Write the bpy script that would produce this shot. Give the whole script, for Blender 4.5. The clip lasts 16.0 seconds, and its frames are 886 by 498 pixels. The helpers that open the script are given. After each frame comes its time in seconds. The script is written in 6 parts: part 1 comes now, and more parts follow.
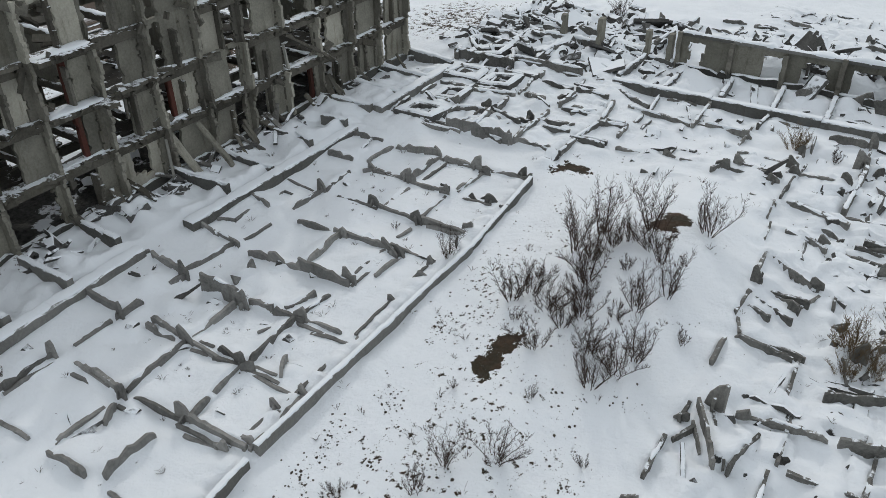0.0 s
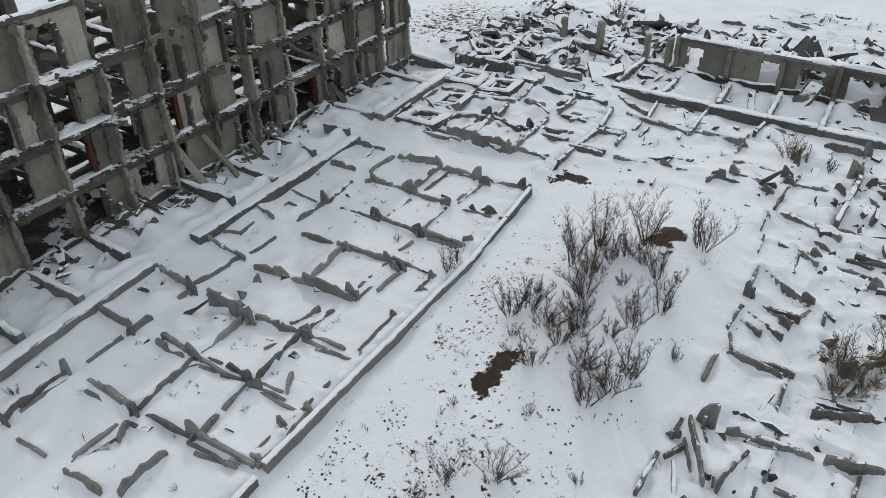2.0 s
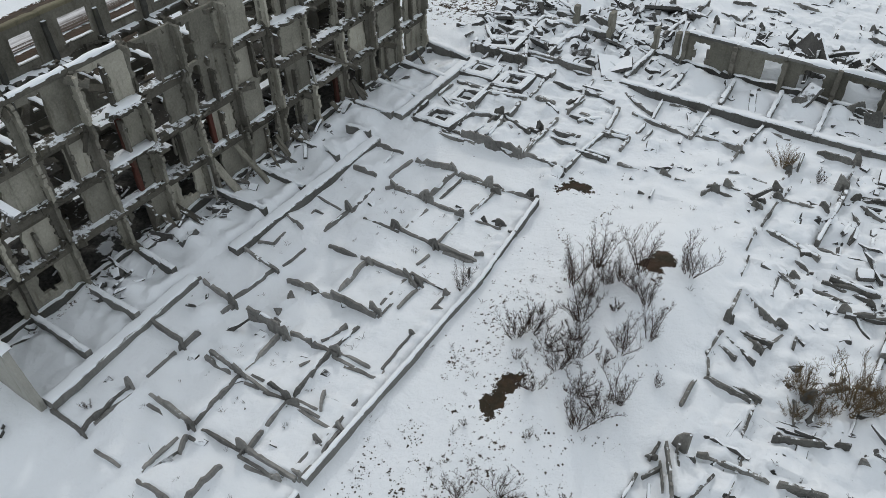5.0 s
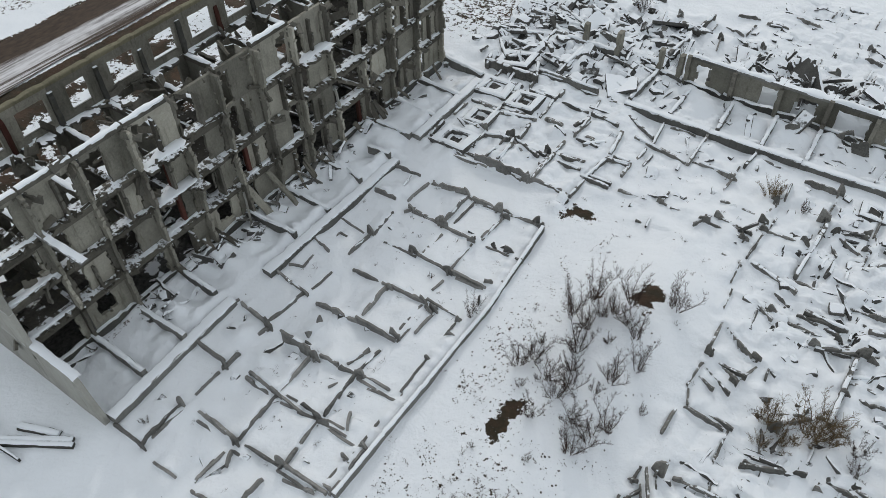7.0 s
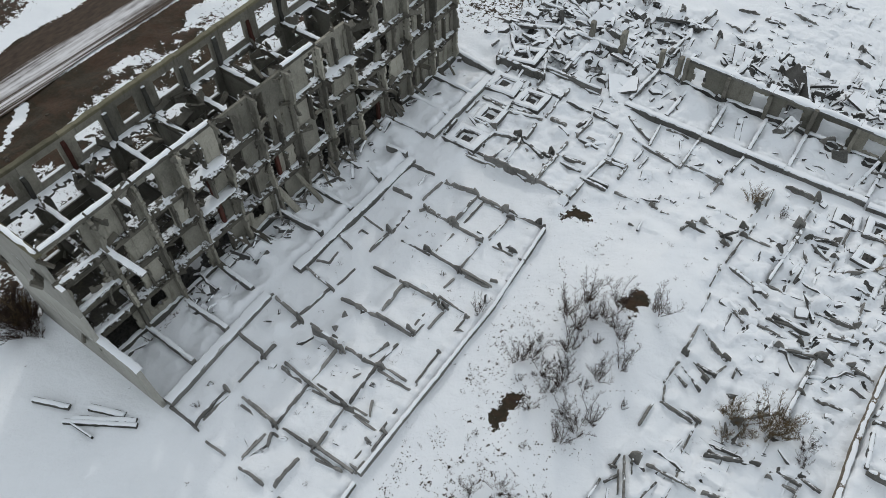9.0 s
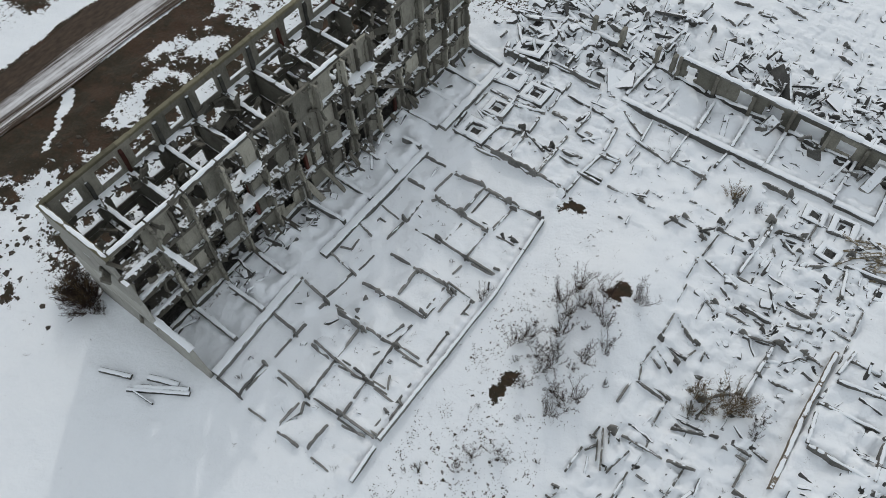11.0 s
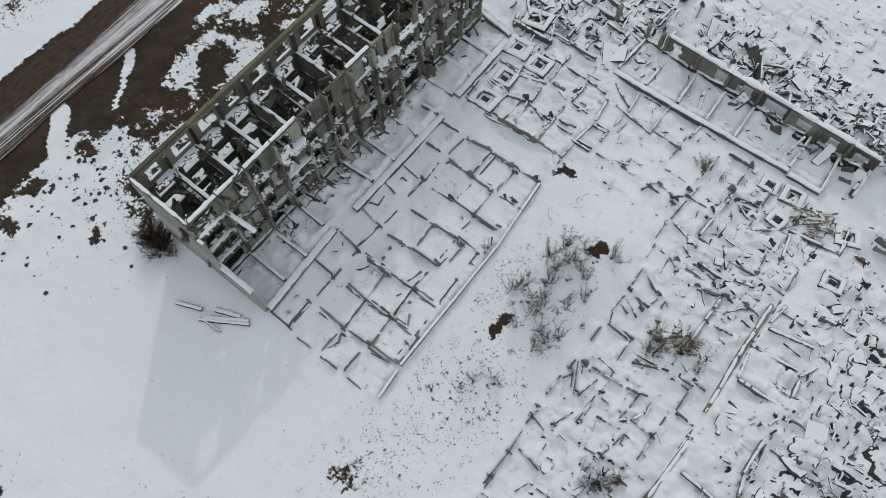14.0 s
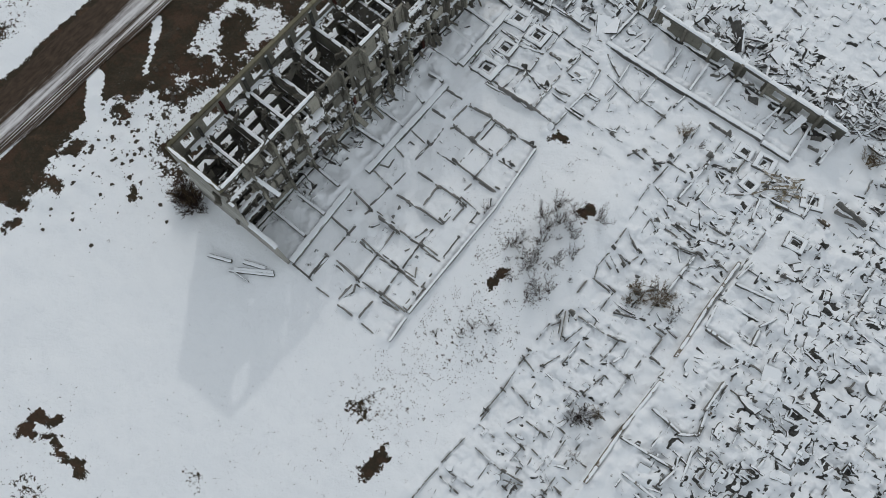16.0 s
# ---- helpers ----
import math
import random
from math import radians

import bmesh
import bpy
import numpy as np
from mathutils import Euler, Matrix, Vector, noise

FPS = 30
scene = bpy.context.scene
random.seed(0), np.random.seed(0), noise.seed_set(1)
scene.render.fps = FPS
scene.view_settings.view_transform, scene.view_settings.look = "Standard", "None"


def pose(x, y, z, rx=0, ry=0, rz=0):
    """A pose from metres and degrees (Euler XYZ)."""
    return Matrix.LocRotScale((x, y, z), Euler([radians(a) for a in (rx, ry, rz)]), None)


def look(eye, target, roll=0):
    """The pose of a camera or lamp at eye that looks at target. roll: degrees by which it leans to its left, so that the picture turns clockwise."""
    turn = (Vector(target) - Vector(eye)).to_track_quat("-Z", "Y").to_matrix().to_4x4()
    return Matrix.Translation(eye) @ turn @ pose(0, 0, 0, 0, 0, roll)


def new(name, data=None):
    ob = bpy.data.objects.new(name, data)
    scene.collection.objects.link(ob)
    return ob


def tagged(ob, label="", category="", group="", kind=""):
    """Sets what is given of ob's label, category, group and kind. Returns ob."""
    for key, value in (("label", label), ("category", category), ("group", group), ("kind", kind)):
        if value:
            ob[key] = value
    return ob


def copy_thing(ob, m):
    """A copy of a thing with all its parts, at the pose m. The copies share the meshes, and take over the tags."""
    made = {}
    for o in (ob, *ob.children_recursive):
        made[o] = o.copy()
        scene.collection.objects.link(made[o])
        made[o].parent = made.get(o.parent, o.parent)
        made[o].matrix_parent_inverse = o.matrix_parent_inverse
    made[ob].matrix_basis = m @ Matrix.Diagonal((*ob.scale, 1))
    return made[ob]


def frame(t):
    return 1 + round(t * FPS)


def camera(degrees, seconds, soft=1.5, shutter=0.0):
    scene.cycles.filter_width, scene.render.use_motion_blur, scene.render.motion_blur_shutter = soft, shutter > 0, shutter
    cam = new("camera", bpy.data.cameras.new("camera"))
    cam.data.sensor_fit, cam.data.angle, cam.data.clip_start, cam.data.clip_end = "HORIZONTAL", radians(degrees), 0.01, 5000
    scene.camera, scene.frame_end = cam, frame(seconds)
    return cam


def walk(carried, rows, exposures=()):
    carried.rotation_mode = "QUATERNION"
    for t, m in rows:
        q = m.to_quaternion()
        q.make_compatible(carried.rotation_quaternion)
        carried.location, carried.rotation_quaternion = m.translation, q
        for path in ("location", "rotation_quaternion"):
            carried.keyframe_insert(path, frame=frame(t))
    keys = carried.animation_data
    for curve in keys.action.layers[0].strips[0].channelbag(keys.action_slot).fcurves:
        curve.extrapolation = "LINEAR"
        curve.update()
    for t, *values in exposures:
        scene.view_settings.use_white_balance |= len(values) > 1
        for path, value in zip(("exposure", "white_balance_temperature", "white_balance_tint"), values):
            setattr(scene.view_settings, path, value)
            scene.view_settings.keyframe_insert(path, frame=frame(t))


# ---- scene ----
import functools
cam = camera(58.5, 16.0, soft=0.6)
METRES, EYE, TILT, LEAN, TURN = 60.0, 22.08, -33.45, 0.57, 33.0
ROWS = [
    (0.0, 0.0, 0.0, 0.0, 0.0, 0.0, -0.0),
    (0.5, 0.0005, -0.002, 0.0032, 0.06, -0.04, 0.06),
    (1.0, 0.0012, -0.0051, 0.0084, 0.11, -0.07, 0.1),
    (1.5, 0.0017, -0.0103, 0.0169, 0.15, -0.1, 0.14),
    (2.0, 0.0018, -0.0161, 0.0267, 0.2, -1.27, 0.18),
    (2.5, 0.0014, -0.0242, 0.0406, 0.31, -2.87, 0.19),
    (3.0, 0.0015, -0.0332, 0.0562, 0.48, -4.27, 0.15),
    (3.5, 0.0019, -0.0434, 0.0735, 0.65, -5.32, 0.1),
    (4.0, 0.0026, -0.0544, 0.0921, 0.85, -6.32, 0.02),
    (6.5, 0.0034, -0.1291, 0.2145, 2.12, -11.34, -0.7),
    (7.0, 0.0032, -0.1465, 0.2422, 2.38, -12.61, -0.89),
    (7.5, 0.0029, -0.1652, 0.272, 2.64, -14.0, -1.06),
    (8.0, 0.0028, -0.1833, 0.3005, 2.86, -15.44, -1.2),
    (8.5, 0.0024, -0.2022, 0.3312, 3.07, -16.96, -1.34),
    (11.0, 0.0018, -0.3061, 0.4986, 4.14, -24.46, -1.98),
    (11.5, 0.0017, -0.3294, 0.5349, 4.37, -25.99, -2.11),
    (12.0, 0.0016, -0.3529, 0.5715, 4.59, -27.52, -2.26),
    (12.5, 0.0012, -0.3759, 0.6068, 4.79, -29.01, -2.4),
    (13.0, 0.0007, -0.3999, 0.6437, 5.01, -30.53, -2.55),
    (13.5, 0.0004, -0.4233, 0.6797, 5.19, -32.01, -2.66),
    (14.0, -0.0, -0.4458, 0.714, 5.38, -33.49, -2.79),
    (14.5, -0.0006, -0.4676, 0.7467, 5.54, -34.93, -2.9),
    (15.0, -0.0007, -0.4905, 0.7806, 5.68, -36.28, -3.01),
    (15.5, -0.001, -0.5119, 0.8129, 5.75, -37.57, -3.07),
    (16.0, -0.0019, -0.5335, 0.8454, 5.78, -38.85, -3.11),
]
walk(cam, [(t, pose(0, 0, EYE, TILT, LEAN, TURN) @ pose(METRES * x, METRES * y, METRES * z, 90 + pitch, roll, yaw)) for t, x, y, z, yaw, pitch, roll in ROWS],
     exposures=[(0.0, -0.08), (8.0, -0.08), (11.0, -0.15), (13.5, -0.23), (16.0, -0.3)])


# ---- light ----
SUN_WAY = Vector((11.8, -15.7, -12.1)).normalized()
ELEV = math.asin(-SUN_WAY.z)
world = bpy.data.worlds.new("winter_sky")
scene.world = world
world.use_nodes = True
wn, wl = world.node_tree.nodes, world.node_tree.links
sky = wn.new("ShaderNodeTexSky")
sky.sky_type, sky.sun_disc = "NISHITA", False
sky.sun_elevation, sky.sun_rotation = ELEV, math.atan2(-SUN_WAY.x, -SUN_WAY.y)
sky.air_density, sky.dust_density = 1.0, 4.0
haze = wn.new("ShaderNodeMix")
haze.data_type = "RGBA"
haze.inputs[0].default_value = 0.8
haze.inputs[7].default_value = (8.6, 9.0, 9.4, 1)
wl.new(sky.outputs[0], haze.inputs[6])
wl.new(haze.outputs[2], wn["Background"].inputs[0])
wn["Background"].inputs[1].default_value = 0.0975
sun = new("sun", bpy.data.lights.new("sun", "SUN"))
sun.data.energy, sun.data.angle, sun.data.color = 0.64, radians(1.3), (1.0, 0.96, 0.91)
sun.matrix_world = look((0, 0, 60), Vector((0, 0, 60)) + SUN_WAY)


# ---- materials ----
def material(name, rough=0.9):
    m = bpy.data.materials.new(name)
    m.use_nodes = True
    b = m.node_tree.nodes["Principled BSDF"]
    b.inputs["Roughness"].default_value = rough
    b.inputs["Specular IOR Level"].default_value = 0.25
    return m, m.node_tree.nodes, m.node_tree.links, b


def noise_tex(n, l, vec, scale, detail=5, rough=0.6):
    t = n.new("ShaderNodeTexNoise")
    t.inputs["Scale"].default_value, t.inputs["Detail"].default_value, t.inputs["Roughness"].default_value = scale, detail, rough
    l.new(vec, t.inputs["Vector"])
    return t.outputs["Fac"]


def ramp(n, l, fac, stops):
    r = n.new("ShaderNodeValToRGB")
    e = r.color_ramp.elements
    while len(e) < len(stops):
        e.new(0.5)
    for k, (p, c) in zip(e, stops):
        k.position, k.color = p, (*c, 1) if len(c) == 3 else c
    l.new(fac, r.inputs[0])
    return r.outputs[0]


def mixed(n, l, fac, a, b, mode="MIX"):
    k = n.new("ShaderNodeMix")
    k.data_type, k.blend_type = "RGBA", mode
    for s, v in ((0, fac), (6, a), (7, b)):
        if isinstance(v, (int, float)):
            k.inputs[s].default_value = v
        elif isinstance(v, tuple):
            k.inputs[s].default_value = (*v, 1)
        else:
            l.new(v, k.inputs[s])
    return k.outputs[2]


def calc(n, l, op, a, b=0.0):
    k = n.new("ShaderNodeMath")
    k.operation = op
    for s, v in ((0, a), (1, b)):
        if isinstance(v, (int, float)):
            k.inputs[s].default_value = v
        else:
            l.new(v, k.inputs[s])
    return k.outputs[0]


def step(n, l, v, lo, hi):
    k = n.new("ShaderNodeMapRange")
    k.interpolation_type = "SMOOTHSTEP"
    k.inputs[1].default_value, k.inputs[2].default_value = lo, hi
    l.new(v, k.inputs[0])
    return k.outputs[0]


def relief(n, l, b, height, strength, distance=0.05):
    k = n.new("ShaderNodeBump")
    k.inputs["Strength"].default_value, k.inputs["Distance"].default_value = strength, distance
    l.new(height, k.inputs["Height"])
    l.new(k.outputs[0], b.inputs["Normal"])


def stretched(n, l, scale):
    g = n.new("ShaderNodeNewGeometry")
    k = n.new("ShaderNodeVectorMath")
    k.operation = "MULTIPLY"
    l.new(g.outputs["Position"], k.inputs[0])
    k.inputs[1].default_value = scale
    return k.outputs[0], g


SNOW_A, SNOW_B = (0.825, 0.865, 0.892), (0.755, 0.797, 0.83)


def concrete(name, dark, light, snowy, stain=(0.07, 0.065, 0.045), patchy=0.6):
    """Weathered concrete; snow lies where a face looks up."""
    m, n, l, b = material(name)
    pos, g = stretched(n, l, (1, 1, 1))
    run, _ = stretched(n, l, (2.2, 2.2, 0.35))
    info = n.new("ShaderNodeObjectInfo")
    big = noise_tex(n, l, pos, 0.5, 4)
    fine = noise_tex(n, l, pos, 7.0, 6, 0.7)
    streak = noise_tex(n, l, run, 1.0, 5, 0.65)
    c = ramp(n, l, calc(n, l, "ADD", calc(n, l, "MULTIPLY", big, 0.55), calc(n, l, "MULTIPLY", fine, 0.45)), [(0.3, dark), (0.7, light)])
    c = mixed(n, l, calc(n, l, "MULTIPLY", step(n, l, streak, 0.52, 0.72), 0.6), c, stain)
    tone = n.new("ShaderNodeHueSaturation")
    l.new(c, tone.inputs["Color"])
    l.new(calc(n, l, "ADD", calc(n, l, "MULTIPLY", info.outputs["Random"], 0.64), 0.68), tone.inputs["Value"])
    sep = n.new("ShaderNodeSeparateXYZ")
    l.new(g.outputs["Normal"], sep.inputs[0])
    drift = noise_tex(n, l, pos, 1.6, 5, 0.7)
    up = calc(n, l, "ADD", sep.outputs[2], calc(n, l, "MULTIPLY", calc(n, l, "SUBTRACT", drift, 0.5), patchy))
    cover = step(n, l, up, snowy, snowy + 0.12)
    snow = mixed(n, l, fine, SNOW_B, SNOW_A)
    l.new(mixed(n, l, cover, tone.outputs[0], snow), b.inputs["Base Color"])
    relief(n, l, b, fine, 0.5, 0.04)
    return m


CONCRETE = concrete("weathered_concrete", (0.085, 0.086, 0.081), (0.20, 0.199, 0.186), 0.62, (0.075, 0.072, 0.06))
CONCRETE_BARE = concrete("facade_concrete", (0.105, 0.102, 0.084), (0.3, 0.292, 0.247), 1.3)
STUB = concrete("torn_edge_concrete", (0.055, 0.053, 0.045), (0.18, 0.172, 0.146), 1.3)
PANEL = concrete("pale_panel_concrete", (0.2, 0.194, 0.162), (0.40, 0.388, 0.33), 1.3)
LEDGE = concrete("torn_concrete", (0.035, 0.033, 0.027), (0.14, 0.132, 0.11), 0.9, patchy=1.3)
# darker concrete with little snow for the floors inside the ruin
INDOOR = concrete("dark_floor_concrete", (0.02, 0.019, 0.017), (0.08, 0.076, 0.066), 1.1, patchy=1.2)
REAR = concrete("damp_concrete", (0.075, 0.074, 0.061), (0.19, 0.186, 0.157), 0.85)
BROWN = concrete("brown_stained_concrete", (0.085, 0.07, 0.052), (0.18, 0.152, 0.12), 1.0, patchy=1.0)
CONCRETE_LIGHT = concrete("plastered_concrete", (0.26, 0.26, 0.235), (0.38, 0.38, 0.345), 0.8, (0.16, 0.155, 0.13))
CONCRETE_DARK = concrete("wet_concrete", (0.035, 0.036, 0.033), (0.09, 0.09, 0.083), 0.75)
RUBBLE = concrete("rubble_concrete", (0.028, 0.028, 0.027), (0.14, 0.139, 0.131), 0.66, (0.06, 0.059, 0.054), 0.45)
ROOM = concrete("torn_wall_concrete", (0.04, 0.04, 0.037), (0.26, 0.256, 0.236), 0.96, (0.055, 0.053, 0.047), 1.1)
ROOM_PALE = concrete("room_wall_concrete", (0.085, 0.085, 0.08), (0.28, 0.277, 0.262), 1.08, (0.085, 0.083, 0.075), 0.8)
MOSS = concrete("mossy_parapet", (0.10, 0.095, 0.06), (0.2, 0.185, 0.13), 1.25)
RED = concrete("red_painted_concrete", (0.035, 0.014, 0.011), (0.085, 0.03, 0.022), 1.2)


def snow_material():
    m, n, l, b = material("snow", 0.7)
    pos, _ = stretched(n, l, (1, 1, 1))
    a, f = noise_tex(n, l, pos, 0.8, 5), noise_tex(n, l, pos, 9.0, 5)
    l.new(mixed(n, l, a, SNOW_B, SNOW_A), b.inputs["Base Color"])
    relief(n, l, b, calc(n, l, "ADD", a, calc(n, l, "MULTIPLY", f, 0.3)), 0.35, 0.08)
    return m


SNOW = snow_material()


def ground_material():
    """Snow over dark soil: the attribute 'bare' says how thin the snow lies."""
    m, n, l, b = material("snowy_ground", 0.8)
    pos, _ = stretched(n, l, (1, 1, 1))
    at = n.new("ShaderNodeAttribute")
    at.attribute_name = "bare"
    wide, mid, fine = noise_tex(n, l, pos, 0.12, 5), noise_tex(n, l, pos, 0.9, 6, 0.65), noise_tex(n, l, pos, 4.5, 6, 0.7)
    ragged = noise_tex(n, l, pos, 1.9, 8, 0.72)
    edge = calc(n, l, "ADD", calc(n, l, "MULTIPLY", calc(n, l, "SUBTRACT", ragged, 0.5), 1.9), calc(n, l, "MULTIPLY", calc(n, l, "SUBTRACT", fine, 0.5), 0.8))
    open_ = step(n, l, calc(n, l, "ADD", at.outputs["Fac"], edge), 0.52, 0.57)
    speck = calc(n, l, "MULTIPLY", step(n, l, fine, 0.66, 0.70), step(n, l, calc(n, l, "ADD", mid, calc(n, l, "MULTIPLY", at.outputs["Fac"], 0.6)), 0.6, 0.72))
    soil = ramp(n, l, calc(n, l, "ADD", calc(n, l, "MULTIPLY", wide, 0.6), calc(n, l, "MULTIPLY", mid, 0.4)), [(0.3, (0.011, 0.009, 0.006)), (0.43, (0.06, 0.031, 0.016)), (0.53, (0.022, 0.019, 0.009)), (0.64, (0.085, 0.046, 0.025))])
    soil = mixed(n, l, 0.32, soil, ramp(n, l, fine, [(0.35, (0.01, 0.009, 0.007)), (0.65, (0.055, 0.044, 0.031))]))
    snow = mixed(n, l, wide, SNOW_B, SNOW_A)
    snow = mixed(n, l, calc(n, l, "MULTIPLY", step(n, l, mid, 0.52, 0.75), 0.25), snow, (0.67, 0.71, 0.745))
    c = mixed(n, l, calc(n, l, "MULTIPLY", speck, 0.8), snow, (0.07, 0.065, 0.055))
    # 'gap' paints shade into hollows in dark grey, and concrete on steep sides
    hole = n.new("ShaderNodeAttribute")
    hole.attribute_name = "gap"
    shade_and_concrete = step(n, l, calc(n, l, "ADD", hole.outputs["Fac"], calc(n, l, "MULTIPLY", edge, 0.3)), 0.58, 0.64)
    c = mixed(n, l, shade_and_concrete, c, ramp(n, l, fine, [(0.35, (0.02, 0.02, 0.019)), (0.65, (0.085, 0.085, 0.08))]))
    l.new(mixed(n, l, open_, c, soil), b.inputs["Base Color"])
    relief(n, l, b, calc(n, l, "ADD", calc(n, l, "ADD", mid, calc(n, l, "MULTIPLY", fine, 0.4)), calc(n, l, "MULTIPLY", ragged, 0.5)), 0.6, 0.22)
    return m


GROUND = ground_material()


def road_material():
    m, n, l, b = material("slushy_road", 0.75)
    lane, g = stretched(n, l, (1.4, 0.05, 1))
    pos, _ = stretched(n, l, (1, 0.35, 1))
    sep = n.new("ShaderNodeSeparateXYZ")
    l.new(g.outputs["Position"], sep.inputs[0])
    a, f = noise_tex(n, l, lane, 1.0, 6, 0.7), noise_tex(n, l, pos, 2.5, 6, 0.7)
    dirt = ramp(n, l, f, [(0.3, (0.02, 0.013, 0.008)), (0.7, (0.07, 0.047, 0.031))])
    off = n.new("ShaderNodeMapRange")
    l.new(sep.outputs[0], off.inputs[0])
    off.inputs[1].default_value, off.inputs[2].default_value = -71.5, -65.2
    mid = calc(n, l, "SUBTRACT", 1.0, calc(n, l, "ABSOLUTE", calc(n, l, "MULTIPLY", calc(n, l, "SUBTRACT", off.outputs[0], 0.69), 3.3)))
    thin, _ = stretched(n, l, (5.5, 0.03, 1))
    rut = calc(n, l, "MULTIPLY", step(n, l, noise_tex(n, l, thin, 1.0, 5, 0.7), 0.52, 0.6), step(n, l, off.outputs[0], 0.8, 0.86))
    w = step(n, l, calc(n, l, "ADD", calc(n, l, "ADD", calc(n, l, "MULTIPLY", mid, 0.42), calc(n, l, "MULTIPLY", a, 1.15)), calc(n, l, "MULTIPLY", f, 0.3)), 0.82, 1.2)
    w = calc(n, l, "MAXIMUM", calc(n, l, "MULTIPLY", w, calc(n, l, "SUBTRACT", 1.0, step(n, l, off.outputs[0], 0.82, 0.88))), rut)
    l.new(mixed(n, l, calc(n, l, "MULTIPLY", w, 0.9), dirt, (0.68, 0.685, 0.7)), b.inputs["Base Color"])
    relief(n, l, b, f, 0.4, 0.06)
    return m


ROAD = road_material()


def plain(name, a, b_, scale=3.0, rough=0.85):
    m, n, l, b = material(name, rough)
    pos, _ = stretched(n, l, (1, 1, 1))
    l.new(mixed(n, l, noise_tex(n, l, pos, scale, 5, 0.7), a, b_), b.inputs["Base Color"])
    return m


BARK = plain("dark_bark", (0.024, 0.015, 0.011), (0.066, 0.044, 0.034))
BARK_TAN = plain("dry_stem", (0.09, 0.065, 0.035), (0.20, 0.15, 0.09))
TIMBER = concrete("grey_timber", (0.10, 0.085, 0.055), (0.24, 0.20, 0.13), 0.95)
STONE = concrete("dark_stone", (0.022, 0.018, 0.015), (0.075, 0.064, 0.052), 1.02)


# ---- shapes ----
def fill_mesh(name, verts, faces, mat, smooth=False):
    me = bpy.data.meshes.new(name)
    me.from_pydata(verts, [], faces)
    me.materials.append(mat)
    if smooth:
        me.polygons.foreach_set("use_smooth", [True] * len(me.polygons))
    me.update()
    return me


def thing(name, at, label, category, group="", kind=""):
    e = new(name)
    e.empty_display_size = 0.3
    e.matrix_basis = Matrix.Translation(at)
    return tagged(e, label, category, group, kind)


def part(name, mesh, parent, m, label=""):
    """One mesh under a thing or part; m is its pose relative to that parent."""
    o = new(name, mesh)
    o.parent = parent
    o.matrix_basis = m
    return tagged(o, label)


def solo(name, mesh, m, label, category, group="", kind=""):
    o = new(name, mesh)
    o.matrix_basis = m
    return tagged(o, label, category, group, kind)


def wob(x, y, z=0.0):
    return noise.noise((x, y, z))


def bar_shape(length, width, height, seed, ragged=0.06, deep=0.0, slump=0.0, outline=None, keep_ends=False):
    """A worn bar along x from 0 to length, its foot at -deep, its top chipped and uneven."""
    r = random.Random(int(seed * 977) + 5)
    at = [0.0]
    while at[-1] < length - 0.12:
        at.append(min(length, at[-1] + (r.uniform(0.12, 0.32) if outline else r.uniform(0.18, 0.62))))
    at[-1] = length
    k = len(at) - 1
    verts, faces = [], []
    w = width / 2
    for i, u in enumerate(at):
        top = height * (1 - slump * u / length) + ragged * 1.3 * wob(u * 0.8, seed * 3.7) + ragged * r.uniform(-0.9, 0.7)
        if r.random() < 0.12:
            top -= ragged * 2.2
        if outline:
            top = outline(u) + ragged * r.uniform(-0.8, 0.6)
        if i in (0, k) and not keep_ends:
            top -= ragged * 1.6 * r.random()
        top = max(top, 0.06)
        s = 0.22 * ragged * r.uniform(-1, 1)
        c, d = 0.3 * w * r.uniform(0.3, 1), 0.3 * w * r.uniform(0.3, 1)
        e = ragged * r.uniform(-0.5, 0.5) if i in (0, k) and not keep_ends else 0
        for y, z, g in ((-w, -deep, 0), (-w + s, top * 0.55, 0.4), (-w + s, top - c, 0.8), (-w + c + s, top, 1), (w - d + s, top + 0.3 * ragged * r.uniform(-1, 1), 1), (w + s, top - d, 0.8), (w + s, top * 0.5, 0.4), (w, -deep, 0)):
            verts.append((u + e * g, y, z))
    for i in range(k):
        for j in range(8):
            a, b = i * 8 + j, i * 8 + (j + 1) % 8
            faces.append((a, a + 8, b + 8, b))
    faces.append(tuple(range(8)))
    faces.append(tuple(range(k * 8 + 7, k * 8 - 1, -1)))
    return verts, faces


def bar_mesh(name, mat, *a, **k):
    v, f = bar_shape(*a, **k)
    return fill_mesh(name, v, f, mat)


def cap_mesh(length, width, thick, seed, gaps=0.35, lift=lambda u: 0.0):
    """Snow along a wall's top: a rounded ridge, thinner and broken here and there."""
    k = max(3, int(length / 0.3))
    verts, faces = [], []
    for i in range(k + 1):
        u = length * i / k
        f = 0.65 + 0.9 * wob(u * 0.9, seed * 2.1) + 0.35 * wob(u * 3.1, seed * 7.7)
        f = max(0.0, f) if gaps else max(0.55, f)
        if i in (0, k) and gaps:
            f = 0.0
        h = thick * f
        w, e = (width / 2 * min(1.0, 0.35 + f) * (0.93 + 0.3 * wob(u * 1.7, seed * 5 + q)) for q in (0, 31))
        s = 0.05 * wob(u * 2, seed)
        for y, z in ((-w, -0.05), (-w * 1.02, 0.4 * h), (-w * 0.8, 0.85 * h), (0, h), (e * 0.8, 0.85 * h), (e * 1.02, 0.4 * h), (e, -0.05)):
            verts.append((u, y + s, z + lift(u)))
    for i in range(k):
        for j in range(6):
            a = i * 7 + j
            faces.append((a, a + 7, a + 8, a + 1))
    return fill_mesh("snow_cap", verts, faces, SNOW, True)


